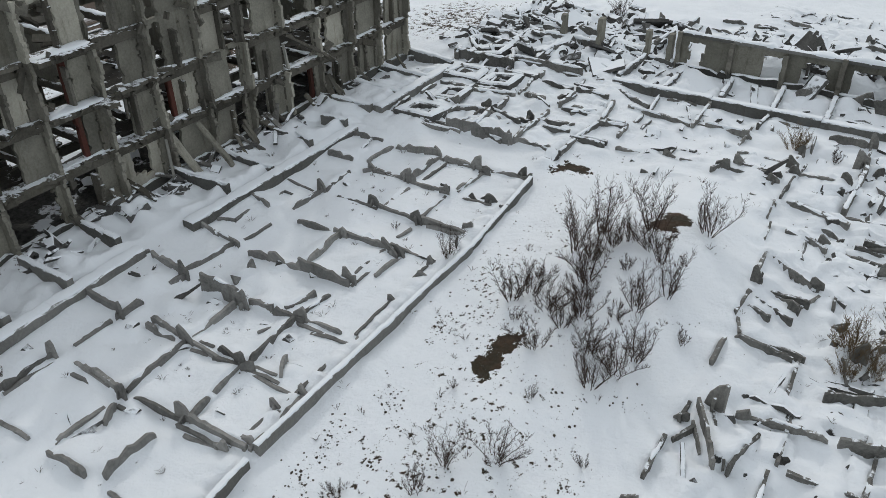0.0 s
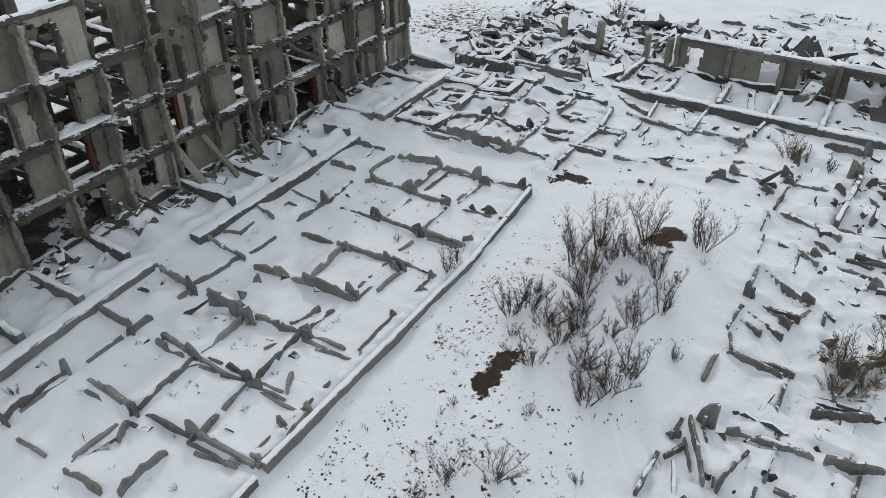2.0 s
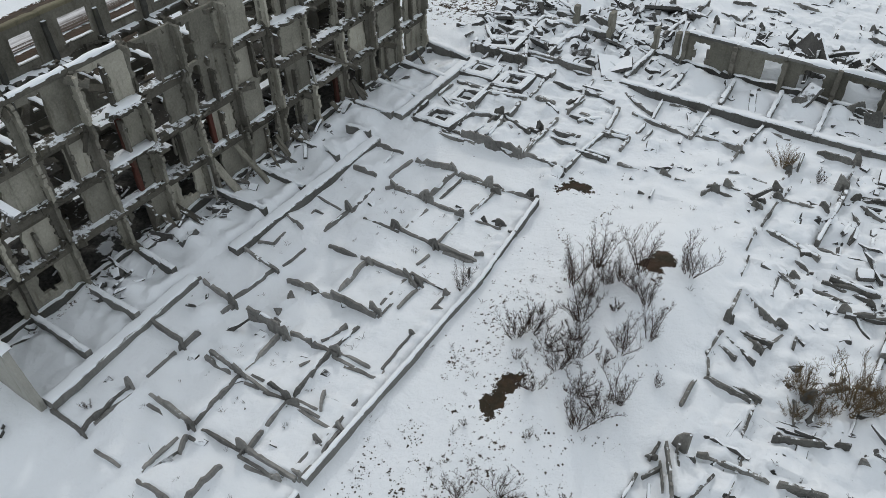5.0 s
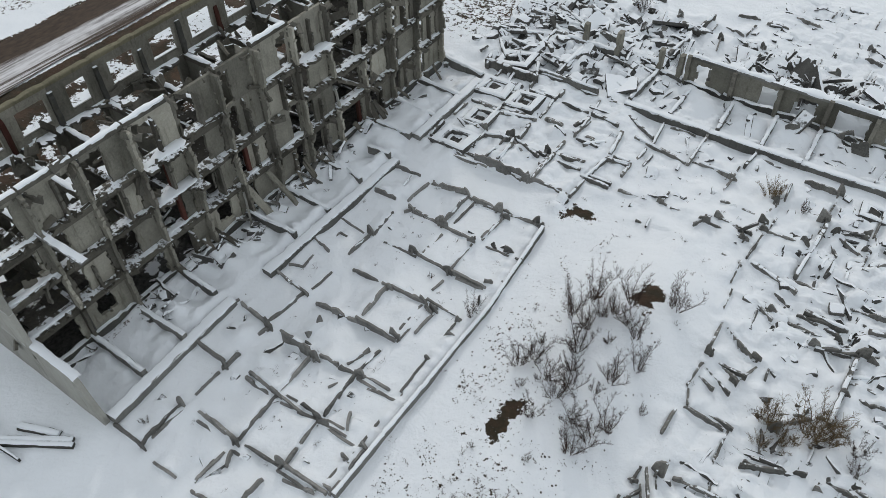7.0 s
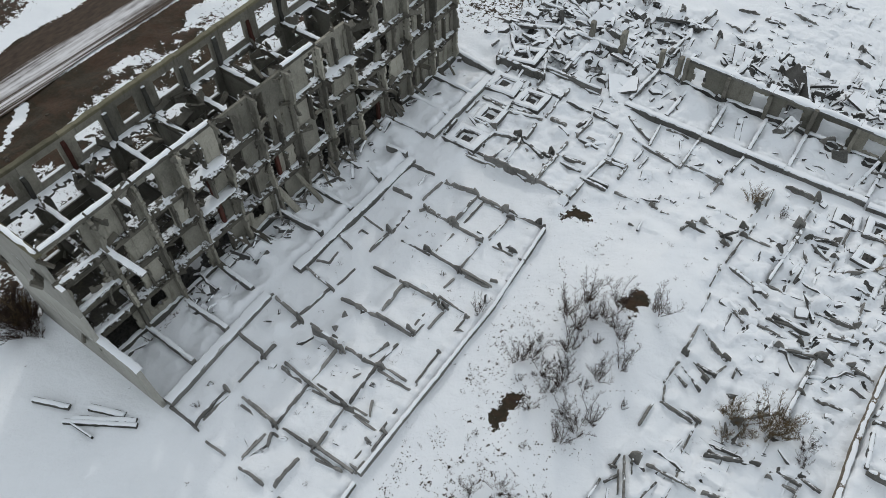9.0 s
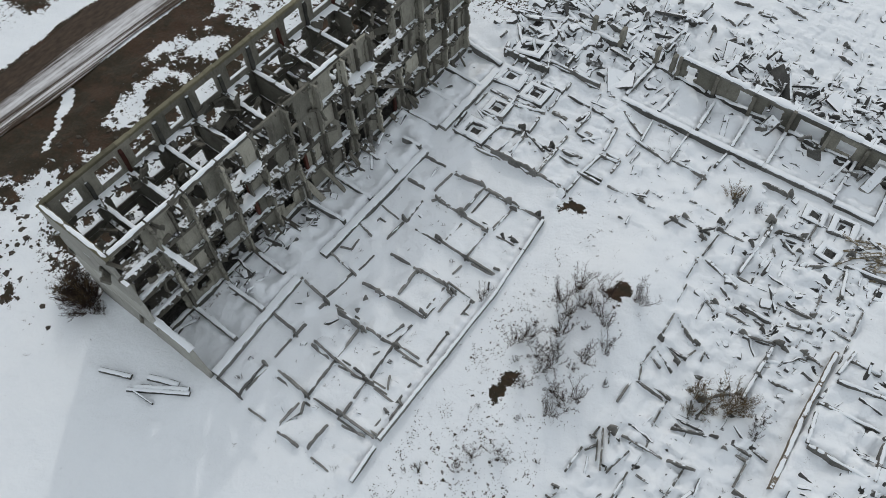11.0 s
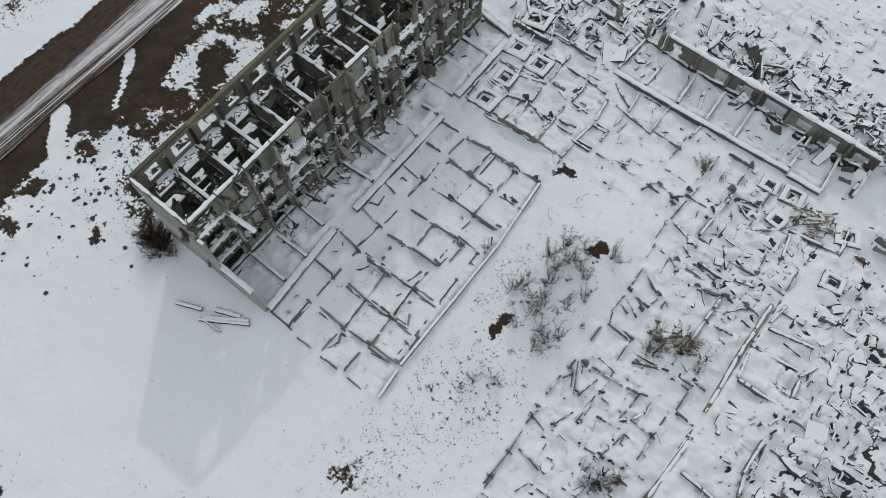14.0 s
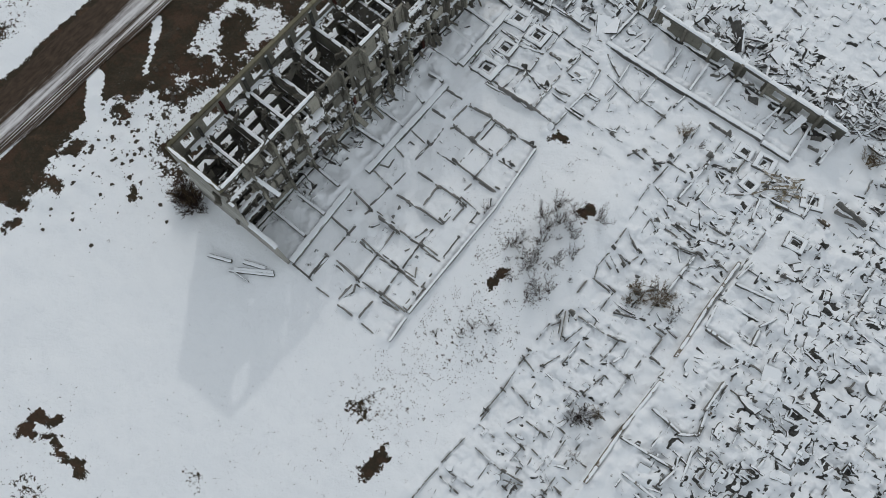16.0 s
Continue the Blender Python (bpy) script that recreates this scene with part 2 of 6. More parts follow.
def sheet_mesh(name, mat, w, h, t, holds, seed, cell=0.28, jit=0.07):
    """A panel w wide (x), h high (z) and t thick (y), solid where holds(u, v); broken edges are uneven."""
    nu, nv = max(2, round(w / cell)), max(2, round(h / cell))
    ok = [[holds(w * (i + 0.5) / nu, h * (j + 0.5) / nv) for j in range(nv)] for i in range(nu)]

    def full(i, j):
        return 0 <= i < nu and 0 <= j < nv and ok[i][j]

    left, best = {(i, j) for i in range(nu) for j in range(nv) if ok[i][j]}, set()
    while left:
        todo, seen = [left.pop()], set()
        while todo:
            i, j = todo.pop()
            seen.add((i, j))
            for q in ((i + 1, j), (i - 1, j), (i, j + 1), (i, j - 1)):
                if q in left:
                    left.discard(q)
                    todo.append(q)
        best = max(best, seen, key=len)
    ok = [[(i, j) in best for j in range(nv)] for i in range(nu)]
    verts, faces, index = [], [], {}

    def vert(i, j, side):
        key = (i, j, side)
        if key not in index:
            u, v = w * i / nu, h * j / nv
            inner = sum(full(a, b) for a in (i - 1, i) for b in (j - 1, j))
            if inner < 4:
                edge = jit * 0.25 if i in (0, nu) or j in (0, nv) else max(jit, 0.42 * cell if jit > 0.03 else 0)
                u += edge * 1.7 * wob(i * 1.7, j * 1.3, seed)
                v += edge * 1.7 * wob(i * 1.1, j * 1.9, seed + 50)
            index[key] = len(verts)
            verts.append((u, side * t / 2 + 0.012 * wob(u, v, seed + 9), v))
        return index[key]

    for i in range(nu):
        for j in range(nv):
            if not ok[i][j]:
                continue
            f = [(i, j), (i + 1, j), (i + 1, j + 1), (i, j + 1)]
            faces.append(tuple(vert(*p, -1) for p in f))
            faces.append(tuple(vert(*p, 1) for p in f[::-1]))
            for (a, b), (di, dj) in (((f[0], f[1]), (0, -1)), ((f[1], f[2]), (1, 0)), ((f[2], f[3]), (0, 1)), ((f[3], f[0]), (-1, 0))):
                if not full(i + di, j + dj):
                    faces.append((vert(*b, -1), vert(*a, -1), vert(*a, 1), vert(*b, 1)))
    return fill_mesh(name, verts, faces, mat)


# ---- sizes of the standing ruin ----
BAY, BAYS, Y0 = 3.35, 12, 9.1
FLOORS = [0.45, 3.4, 6.35, 9.25]
TOP = 12.1
XI, XR = -36.0, -43.3


# ---- ground ----
def bump(x, y, cx, cy, rx, ry):
    return np.exp(-(((x - cx) / rx) ** 2 + ((y - cy) / ry) ** 2))


@functools.lru_cache(None)
def lattice(seed):
    return np.random.RandomState(seed).rand(64, 64)


def soft_noise(x, y, size, seed):
    """Smooth value noise on arrays."""
    r = lattice(seed)
    a, b = x / size, y / size
    i, j = np.floor(a).astype(int), np.floor(b).astype(int)
    u, v = a - i, b - j
    u, v = u * u * (3 - 2 * u), v * v * (3 - 2 * v)
    q = lambda p, s: r[p % 64, s % 64]
    return (q(i, j) * (1 - u) + q(i + 1, j) * u) * (1 - v) + (q(i, j + 1) * (1 - u) + q(i + 1, j + 1) * u) * v - 0.5


def box(x, y, x0, x1, y0, y1, soft=2.5):
    return np.clip((x - x0) / soft, 0, 1) * np.clip((x1 - x) / soft, 0, 1) * np.clip((y - y0) / soft, 0, 1) * np.clip((y1 - y) / soft, 0, 1)


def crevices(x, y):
    """Gaps between snow-laden pieces where heaps of rubble lie under the snow; their shade is also painted dark."""
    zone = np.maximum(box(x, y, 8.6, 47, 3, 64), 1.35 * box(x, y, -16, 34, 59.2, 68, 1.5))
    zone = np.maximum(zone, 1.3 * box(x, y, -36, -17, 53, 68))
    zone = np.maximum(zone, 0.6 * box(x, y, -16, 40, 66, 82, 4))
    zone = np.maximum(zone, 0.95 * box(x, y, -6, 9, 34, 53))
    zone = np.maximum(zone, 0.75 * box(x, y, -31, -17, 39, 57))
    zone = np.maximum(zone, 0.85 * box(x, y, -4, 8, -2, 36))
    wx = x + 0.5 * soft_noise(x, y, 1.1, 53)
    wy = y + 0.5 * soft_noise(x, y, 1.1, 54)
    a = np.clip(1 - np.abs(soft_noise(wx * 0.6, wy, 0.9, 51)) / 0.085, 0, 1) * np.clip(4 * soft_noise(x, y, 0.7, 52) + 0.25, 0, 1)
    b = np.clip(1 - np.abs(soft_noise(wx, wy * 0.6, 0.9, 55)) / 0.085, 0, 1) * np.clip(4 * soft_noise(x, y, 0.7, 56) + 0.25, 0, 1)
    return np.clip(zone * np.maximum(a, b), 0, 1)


def blocks(x, y):
    """Fallen slabs under the snow: tilted blocks at differing heights, in rows that follow the old walls."""
    zone = np.maximum(box(x, y, 14.2, 47, 3, 64, 1.5), 0.65 * box(x, y, 8.8, 16, 5, 50))
    zone = np.maximum(zone, box(x, y, -15, 34, 59.6, 68, 1.0))
    zone = np.maximum(zone, box(x, y, -35, -17, 53, 69))
    zone = np.maximum(zone, 0.5 * box(x, y, -16, 40, 66, 82, 4))
    zone = np.maximum(zone, 0.55 * box(x, y, -5, 7, 36, 52))
    zone = np.maximum(zone, 0.4 * box(x, y, -31, -17, 40, 54))
    zone = np.maximum(zone, 0.5 * box(x, y, -5, 7, 0, 38))
    wx, wy = x + 0.35 * soft_noise(x, y, 0.8, 71), y + 0.35 * soft_noise(x, y, 0.8, 72)
    out = 0
    for size, wide, seed, tall in ((1.25, 1.9, 73, 1.0), (0.75, 1.1, 74, 0.6)):
        r = lattice(seed)
        a = wx * 0.996 + wy * 0.087 if seed == 73 else wy - 0.07 * wx
        b = wy * 0.996 - wx * 0.087 if seed == 73 else wx + 0.07 * wy
        j = np.floor(b / size).astype(int)
        a = a + wide * r[j % 64, 7]
        i = np.floor(a / wide).astype(int)
        p, q = a / wide - i - 0.5, b / size - j - 0.5
        h = r[i % 64, j % 64]
        out = out + tall * (np.where(h > 0.45, h - 0.45, 0) + 0.45 * p * (r[(i + 19) % 64, j % 64] - 0.5) + 0.45 * q * (r[i % 64, (j + 23) % 64] - 0.5))
    return 0.8 * zone * out


def ground_height(x, y):
    x, y = np.asarray(x, float), np.asarray(y, float)
    z = 2.0 * bump(x, y, -8.3, 33.5, 4.2, 6.0) + 0.9 * bump(x, y, -9.5, 23, 4.5, 6.5)
    z = z + 0.5 * bump(x, y, -6, 44, 5, 4) + 0.6 * bump(x, y, -27, 62, 9, 8) + 0.5 * bump(x, y, 22, 33, 14, 20)
    z = z + 0.26 * soft_noise(x, y, 5.0, 3) + 0.2 * soft_noise(x, y, 1.9, 4) + 0.07 * soft_noise(x, y, 0.9, 8)
    wing = box(x, y, -6, 9, -3, 54) + 0.35 * box(x, y, -31, -16, 9, 39) + 0.6 * box(x, y, -36, -31, 9, 50, 1.0)
    z = z + wing * (0.3 * soft_noise(x, y, 1.3, 64) + 0.22 * soft_noise(x, y, 0.62, 65))
    lump = np.clip((x - 8.5) / 3, 0, 1) * np.clip((48 - x) / 6, 0, 1) * np.clip((y - 2) / 6, 0, 1) * np.clip((66 - y) / 6, 0, 1)
    z = z + lump * (0.75 * soft_noise(x, y, 2.1, 31) + 0.55 * soft_noise(x, y, 1.15, 32))
    z = z + 0.6 * np.clip((x - 7.55) / 0.35, 0, 1) * np.clip((30 - x) / 12, 0, 1) * np.clip((y - 6) / 4, 0, 1) * np.clip((43 - y) / 3, 0, 1)
    heap = np.clip((x + 15) / 3, 0, 1) * np.clip((11 - x) / 3, 0, 1)
    z = z + heap * np.where(y > 59.2, np.exp(-((y - 61.5) / 3.4) ** 2), 0) * (1.1 + 1.1 * soft_noise(x, y, 2.2, 33))
    court = np.clip((-18 - x) / 2, 0, 1) * np.clip((x + 35) / 2, 0, 1) * np.clip((y - 8) / 3, 0, 1) * np.clip((58 - y) / 4, 0, 1)
    z = z + court * 0.3 * soft_noise(x, y, 2.6, 34)
    z = z + np.clip((-31.5 - x) / 0.5, 0, 1) * np.clip((x + 36) / 0.5, 0, 1) * np.clip((y - 12) / 3, 0, 1) * np.clip((49 - y) / 2, 0, 1) * np.clip(0.2 + 0.9 * soft_noise(x, y, 2.4, 35), 0, 1)
    low = np.clip((x + 15) / 2, 0, 1) * np.clip((8.5 - x) / 2, 0, 1) * np.clip((y - 36) / 4, 0, 1) * np.clip((53 - y) / 2, 0, 1)
    back = np.clip((x + 34) / 3, 0, 1) * np.clip((30 - x) / 6, 0, 1) * np.clip((y - 59) / 1, 0, 1) * np.clip((74 - y) / 7, 0, 1)
    z = z + (0.6 * low + back) * (0.5 * soft_noise(x, y, 1.5, 41) + 0.3 * soft_noise(x, y, 0.8, 42))
    bank = np.clip((-50 - x) / 8, 0, 1) * np.clip((x + 66) / 3, 0, 1)
    z = z + bank * (0.7 * soft_noise(x, y, 4.0, 5) + 0.5 * soft_noise(x, y, 1.6, 6))
    z = np.where(np.abs(x + 68.3) < 4.2, np.minimum(z, 0.0) * 0.2, z)
    far = np.clip((np.hypot(x + 15, y - 25) - 120) / 300, 0, 1)
    return z + far * 6 * soft_noise(x, y, 160, 7) - 0.05 - 0.16 * crevices(x, y) + blocks(x, y)


def gz(x, y):
    return float(ground_height(x, y))


FRAMES = [(-31.7, 56.3, 0.5), (-30.4, 53.1, 0.1), (-29.8, 48.8, 0.1), (-28.6, 44.7, 0.05), (-28.6, 41.2, 0), (-26.6, 48.2, 0.1), (0.6, 51.1, 0.1), (3.1, 51.2, 0.15), (3.1, 47.8, -0.1), (9.5, 50.5, 0.35), (4.0, 45.3, 0.0), (7.8, 46.7, 0.3), (0.0, 46.9, 0.1),
          (20.2, 29.2, 0.2), (10.6, 45.0, 0.1)]
BARE = [(-52.4, 22.6, 1.8, 2.0, 0.85), (-55.2, 27.4, 2.0, 2.4, 0.85), (-50.8, 26.4, 1.5, 2.4, 0.85), (-53.4, 33.0, 2.2, 1.5, 0.9), (-57.0, 31.0, 1.6, 2.2, 0.85), (-50.4, 31.0, 1.4, 2.0, 0.8), (-56.0, 37.0, 2.0, 1.6, 0.85), (-52.0, 38.5, 1.8, 1.4, 0.8), (-59.6, -5.2, 1.8, 1.2, 0.9), (-57.4, -7.4, 1.2, 0.9, 0.85), (-57.6, -1.6, 1.8, 0.8, 0.9),
        (-54.4, 24.4, 1.6, 2.8, 0.95), (-56.5, 26.5, 1.5, 2.2, 0.95), (-54.8, 33.0, 1.2, 2.0, 0.9), (-55.2, 20.4, 1.7, 1.7, 0.95), (-57.2, 19.2, 1.7, 1.7, 0.95), (-59.0, 10.0, 1.4, 1.2, 0.95), (-59.3, 13.0, 1.5, 2.4, 0.95), (-57.6, 16.0, 1.4, 1.7, 0.9), (-59.5, 3.5, 1.4, 2.0, 0.9),
        (-11.6, 21.6, 0.9, 1.7, 0.9), (-8.4, 33.0, 1.0, 1.1, 0.9), (-11.6, 32.4, 1.0, 0.8, 0.5), (-9.7, -0.9, 1.0, 1.9, 0.9), (-14.0, 2.2, 1.9, 2.1, 0.6), 
        (-39.4, -21.6, 0.87, 1.30, 0.95), (-39.6, -20.2, 0.87, 1.16, 0.95), (-38.4, -19.0, 1.30, 0.72, 0.95), (-37.2, -18.9, 0.72, 0.72, 0.9), (-37.9, -21.0, 1.16, 0.72, 0.9), (-36.6, -20.4, 0.87, 0.72, 0.95), (-35.6, -20.8, 0.87, 0.87, 0.95), (-34.1, -21.0, 1.16, 0.87, 0.95), (-32.6, -20.2, 1.16, 1.16, 0.95), (-34.0, -25.5, 3.5, 2.0, 0.5), (-16.9, 39.2, 1.4, 1.2, 0.9), (-49.4, 3.9, 0.9, 0.8, 0.85), (-22.5, -14.2, 1.6, 1.2, 0.5), (-10.0, 15.0, 5.5, 10.0, 0.35), (-12.0, 4.0, 3.5, 5.0, 0.35),
        (-14.5, 25.0, 1.6, 9.0, 0.33), (-37.5, 60.0, 6.0, 8.0, 0.5), (2.3, 30.6, 1.8, 1.5, 0.34), (4.0, 16.0, 1.4, 1.3, 0.36)]


def bare_mask(x, y):
    s = soft_noise(x, y, 7.0, 11)
    t = soft_noise(x, y, 2.5, 12)
    wx = x + 1.3 * soft_noise(x, y, 1.5, 21) + 0.8 * soft_noise(x, y, 0.6, 22)
    wy = y + 1.3 * soft_noise(x, y, 1.5, 23) + 0.8 * soft_noise(x, y, 0.6, 24)
    rim = np.interp(y, (-10, 1.4, 6.8, 10, 13.8, 15.8, 19.2, 22.8, 26, 29, 34, 60), (-60.2, -60.2, -60.5, -60.2, -59.2, -58.0, -57.4, -58.8, -60.6, -61.4, -61.8, -60.0))
    rim = rim + 1.1 * t + 0.6 * soft_noise(x, y, 0.9, 25) + np.where(y > 32, 2.0, 0.4) * s
    v = 0.98 * np.clip((rim - x) / 0.7 + 0.4, 0, 1) * np.clip((x + 65.0) / 0.35, 0, 1)
    for ax, ay, bx, by, w0, w1 in ((-64.2, 21.6, -59.5, 15.2, 0.55, 0.2), (-64.2, 11.4, -60.6, 7.6, 0.95, 0.9)):
        f = np.clip(((x - ax) * (bx - ax) + (y - ay) * (by - ay)) / ((bx - ax) ** 2 + (by - ay) ** 2), 0, 1)
        far = np.hypot(x - ax - f * (bx - ax), y - ay - f * (by - ay)) + 0.25 * t
        v = v * np.clip((far - (w0 + f * (w1 - w0))) / 0.25 + 0.5, 0, 1)
    v = np.maximum(v, 0.9 * np.clip((-71.2 - x - 0.5 * t) / 0.4, 0, 1) * np.clip((x + 73.0 + 1.0 * s + 0.4 * t) / 0.6, 0, 1))
    rough = np.clip((-44.6 - x) / 2.2, 0, 1) * np.clip((x + 64) / 4, 0, 1) * np.clip((y - 4 + 0.35 * (x + 45)) / 4, 0, 1)
    v = np.maximum(v, rough * np.clip(0.42 + 0.6 * s + 0.9 * t + 0.8 * soft_noise(x, y, 0.9, 26), 0.37, 1))
    v = np.maximum(v, np.clip((-74.5 - x) / 3, 0, 1) * np.maximum(0.5 + 0.5 * s + 0.8 * t, 0.37))
    v = np.maximum(v, 0.85 * np.clip(1.6 * bump(x, y, -61.5, -2.5, 3.5, 4.0) + t - 0.3, 0, 1))
    v = np.maximum(v, (0.2 + 0.5 * t) * np.clip((-34.4 - x) / 0.8, 0, 1) * (x > XI - 0.3) * (y > Y0) * (y < Y0 + BAY * BAYS))
    for cx, cy, rx, ry, a in BARE:
        v = np.maximum(v, a * np.clip(1.25 * bump(wx, wy, cx, cy, rx, ry) + (0.4 * t if a > 0.6 else 0.3 * t), 0, 1))
    return v


def axis(lo, fine_lo, fine_hi, hi, reach):
    core = [*np.arange(lo, fine_lo, 0.42), *np.arange(fine_lo, fine_hi, 0.17), *np.arange(fine_hi, hi, 0.42)]
    d, a, b = 0.84, core[0], core[-1]
    left, right = [], []
    while b < reach:
        a, b, d = a - d, b + d, d * 1.35
        left.append(a)
        right.append(b)
    return np.array(left[::-1] + core + right)


DRIFTS = []


def drift_height(xs, ys):
    """Snow banked up round what lies on the ground."""
    d = np.zeros((len(xs), len(ys)))
    for x, y, r, h in DRIFTS:
        a, b = np.searchsorted(xs, (x - 2 * r, x + 2 * r))
        c, e = np.searchsorted(ys, (y - 2 * r, y + 2 * r))
        if b > a and e > c:
            q = h * np.exp(-(((xs[a:b, None] - x) ** 2 + (ys[None, c:e] - y) ** 2) / (r * r)))
            d[a:b, c:e] = np.maximum(d[a:b, c:e], q)
    for x0, y0, x1, y1, lee, h in BANKS:
        a, b = np.searchsorted(xs, (min(x0, x1) - 1.9, max(x0, x1) + 1.9))
        c, e = np.searchsorted(ys, (min(y0, y1) - 1.9, max(y0, y1) + 1.9))
        if b > a and e > c:
            X, Y = np.meshgrid(xs[a:b], ys[c:e], indexing="ij")
            n = math.hypot(x1 - x0, y1 - y0)
            u = ((X - x0) * (x1 - x0) + (Y - y0) * (y1 - y0)) / n
            v = lee * ((Y - y0) * (x1 - x0) - (X - x0) * (y1 - y0)) / n
            q = h * np.clip(u / 0.5 + 0.3, 0, 1) * np.clip((n - u) / 0.5 + 0.3, 0, 1) * (0.85 + 0.5 * soft_noise(X, Y, 0.8, 61))
            q = q * np.where(v > 0.0, np.exp(-(v / 0.9) ** 2), 0)
            d[a:b, c:e] = np.maximum(d[a:b, c:e], q)
    return d


def build_ground():
    xs, ys = axis(-86, -37, 36, 46, 2600), axis(-34, -1, 84, 96, 2600)
    X, Y = np.meshgrid(xs, ys, indexing="ij")
    Z = ground_height(X, Y) + drift_height(xs, ys)
    nx, ny = len(xs), len(ys)
    verts = np.stack([X, Y, Z], -1).reshape(-1, 3)
    i, j = np.meshgrid(np.arange(nx - 1), np.arange(ny - 1), indexing="ij")
    a = (i * ny + j).ravel()
    quads = np.stack([a, a + ny, a + ny + 1, a + 1], -1)
    me = bpy.data.meshes.new("ground")
    me.vertices.add(len(verts))
    me.vertices.foreach_set("co", verts.ravel())
    me.loops.add(quads.size)
    me.loops.foreach_set("vertex_index", quads.ravel().astype(np.int32))
    me.polygons.add(len(quads))
    me.polygons.foreach_set("loop_start", np.arange(0, quads.size, 4, dtype=np.int32))
    me.update(calc_edges=True)
    me.polygons.foreach_set("use_smooth", np.ones(len(quads), bool))
    at = me.attributes.new("bare", "FLOAT", "POINT")
    at.data.foreach_set("value", bare_mask(X, Y).ravel().astype(np.float32))
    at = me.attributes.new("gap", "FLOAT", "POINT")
    # painted shade down in the crevices
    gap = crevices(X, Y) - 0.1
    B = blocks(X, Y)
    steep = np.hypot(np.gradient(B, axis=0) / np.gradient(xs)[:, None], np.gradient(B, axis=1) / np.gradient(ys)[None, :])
    # concrete showing where the sides of the blocks are too steep for snow
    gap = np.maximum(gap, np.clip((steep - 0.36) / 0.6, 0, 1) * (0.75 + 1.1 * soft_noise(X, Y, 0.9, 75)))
    # shade along the standing wall's foot, painted as ragged dark patches
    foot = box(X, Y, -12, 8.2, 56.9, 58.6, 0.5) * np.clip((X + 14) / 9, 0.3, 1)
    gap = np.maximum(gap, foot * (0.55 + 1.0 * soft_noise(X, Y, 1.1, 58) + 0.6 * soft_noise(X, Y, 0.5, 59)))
    # painted shade inside the openings of the lying window panels
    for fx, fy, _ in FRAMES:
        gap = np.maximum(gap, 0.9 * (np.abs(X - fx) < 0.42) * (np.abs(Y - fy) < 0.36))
    # ground inside the ruin mostly dark grey, with patches of snow
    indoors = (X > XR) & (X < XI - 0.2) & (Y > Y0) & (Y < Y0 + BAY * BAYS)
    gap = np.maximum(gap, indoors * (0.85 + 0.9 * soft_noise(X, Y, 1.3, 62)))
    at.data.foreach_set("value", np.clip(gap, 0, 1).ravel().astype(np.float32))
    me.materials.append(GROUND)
    solo("ground", me, Matrix(), "open ground under uneven trodden snow with bare soil", "ground", kind="structure")



def build_road():
    verts, faces = [], []
    ys = np.arange(-260, 400, 2.0)
    for y in ys:
        w = 0.35 * math.sin(y * 0.11) + 0.25 * math.sin(y * 0.37)
        for k in range(9):
            x = -72.0 + 7.2 * k / 8 + (w if k in (0, 8) else 0)
            verts.append((x, y, 0.05 + 0.05 * math.sin(k * 1.9) * (0 < k < 8) + 0.02 * wob(x, y * 0.3)))
    for i in range(len(ys) - 1):
        for k in range(8):
            a = i * 9 + k
            faces.append((a, a + 1, a + 10, a + 9))
    solo("road", fill_mesh("road", verts, faces, ROAD, True), Matrix(), "muddy unpaved road with streaks of slush and snow", "road", kind="structure")


build_road()


# ---- standing ruin ----
ruin = thing("ruined_building", (-39.6, 29.2, 0), "roofless four-storey concrete panel ruin with empty windows", "building")
RUIN = Matrix.Translation((39.6, -29.2, 0))
ALONG = Matrix.Rotation(radians(90), 4, "Z")


def on_ruin(name, mesh, m, label=""):
    return part(name, mesh, ruin, RUIN @ m, label)


def y_at(k):
    return Y0 + BAY * k


# One letter a bay, from the gable on: l, r a door at the near or far side (L, R wide), 3 mostly open, W window, F closed, O, w open
PLAN = ["OWO3WlrLOLll",
        "OlL3LlrlOlll",
        "wlL3LlrlOllF",
        "wRL3LlrlOlFr"]


def inner_rule(code, w, h, seed):
    def holds(u, v):
        n = 0.2 * wob(u * 1.2, v * 1.2, seed) + 0.09 * wob(u * 4, v * 4, seed)
        e = 0.5 * n
        if v > h - 0.36 + 0.3 * n:
            return code not in "Ow" or v > h - 0.24
        if code == "F":
            return True
        if code in "lL":
            return not (0.2 < u + e < (1.2 if code == "l" else 1.65))
        if code in "rR":
            return not (w - (1.2 if code == "r" else 1.6) < u + e < w - 0.2)
        if code == "3":
            return u + 1.3 * n > 2.05
        if code == "W":
            return not (0.9 < u + 0.3 * e < 2.1 and 0.6 < v + e < 2.2)
        return u + n < 0.2 or u + n > w - (0.3 if code == "O" else 0.7)
    return holds


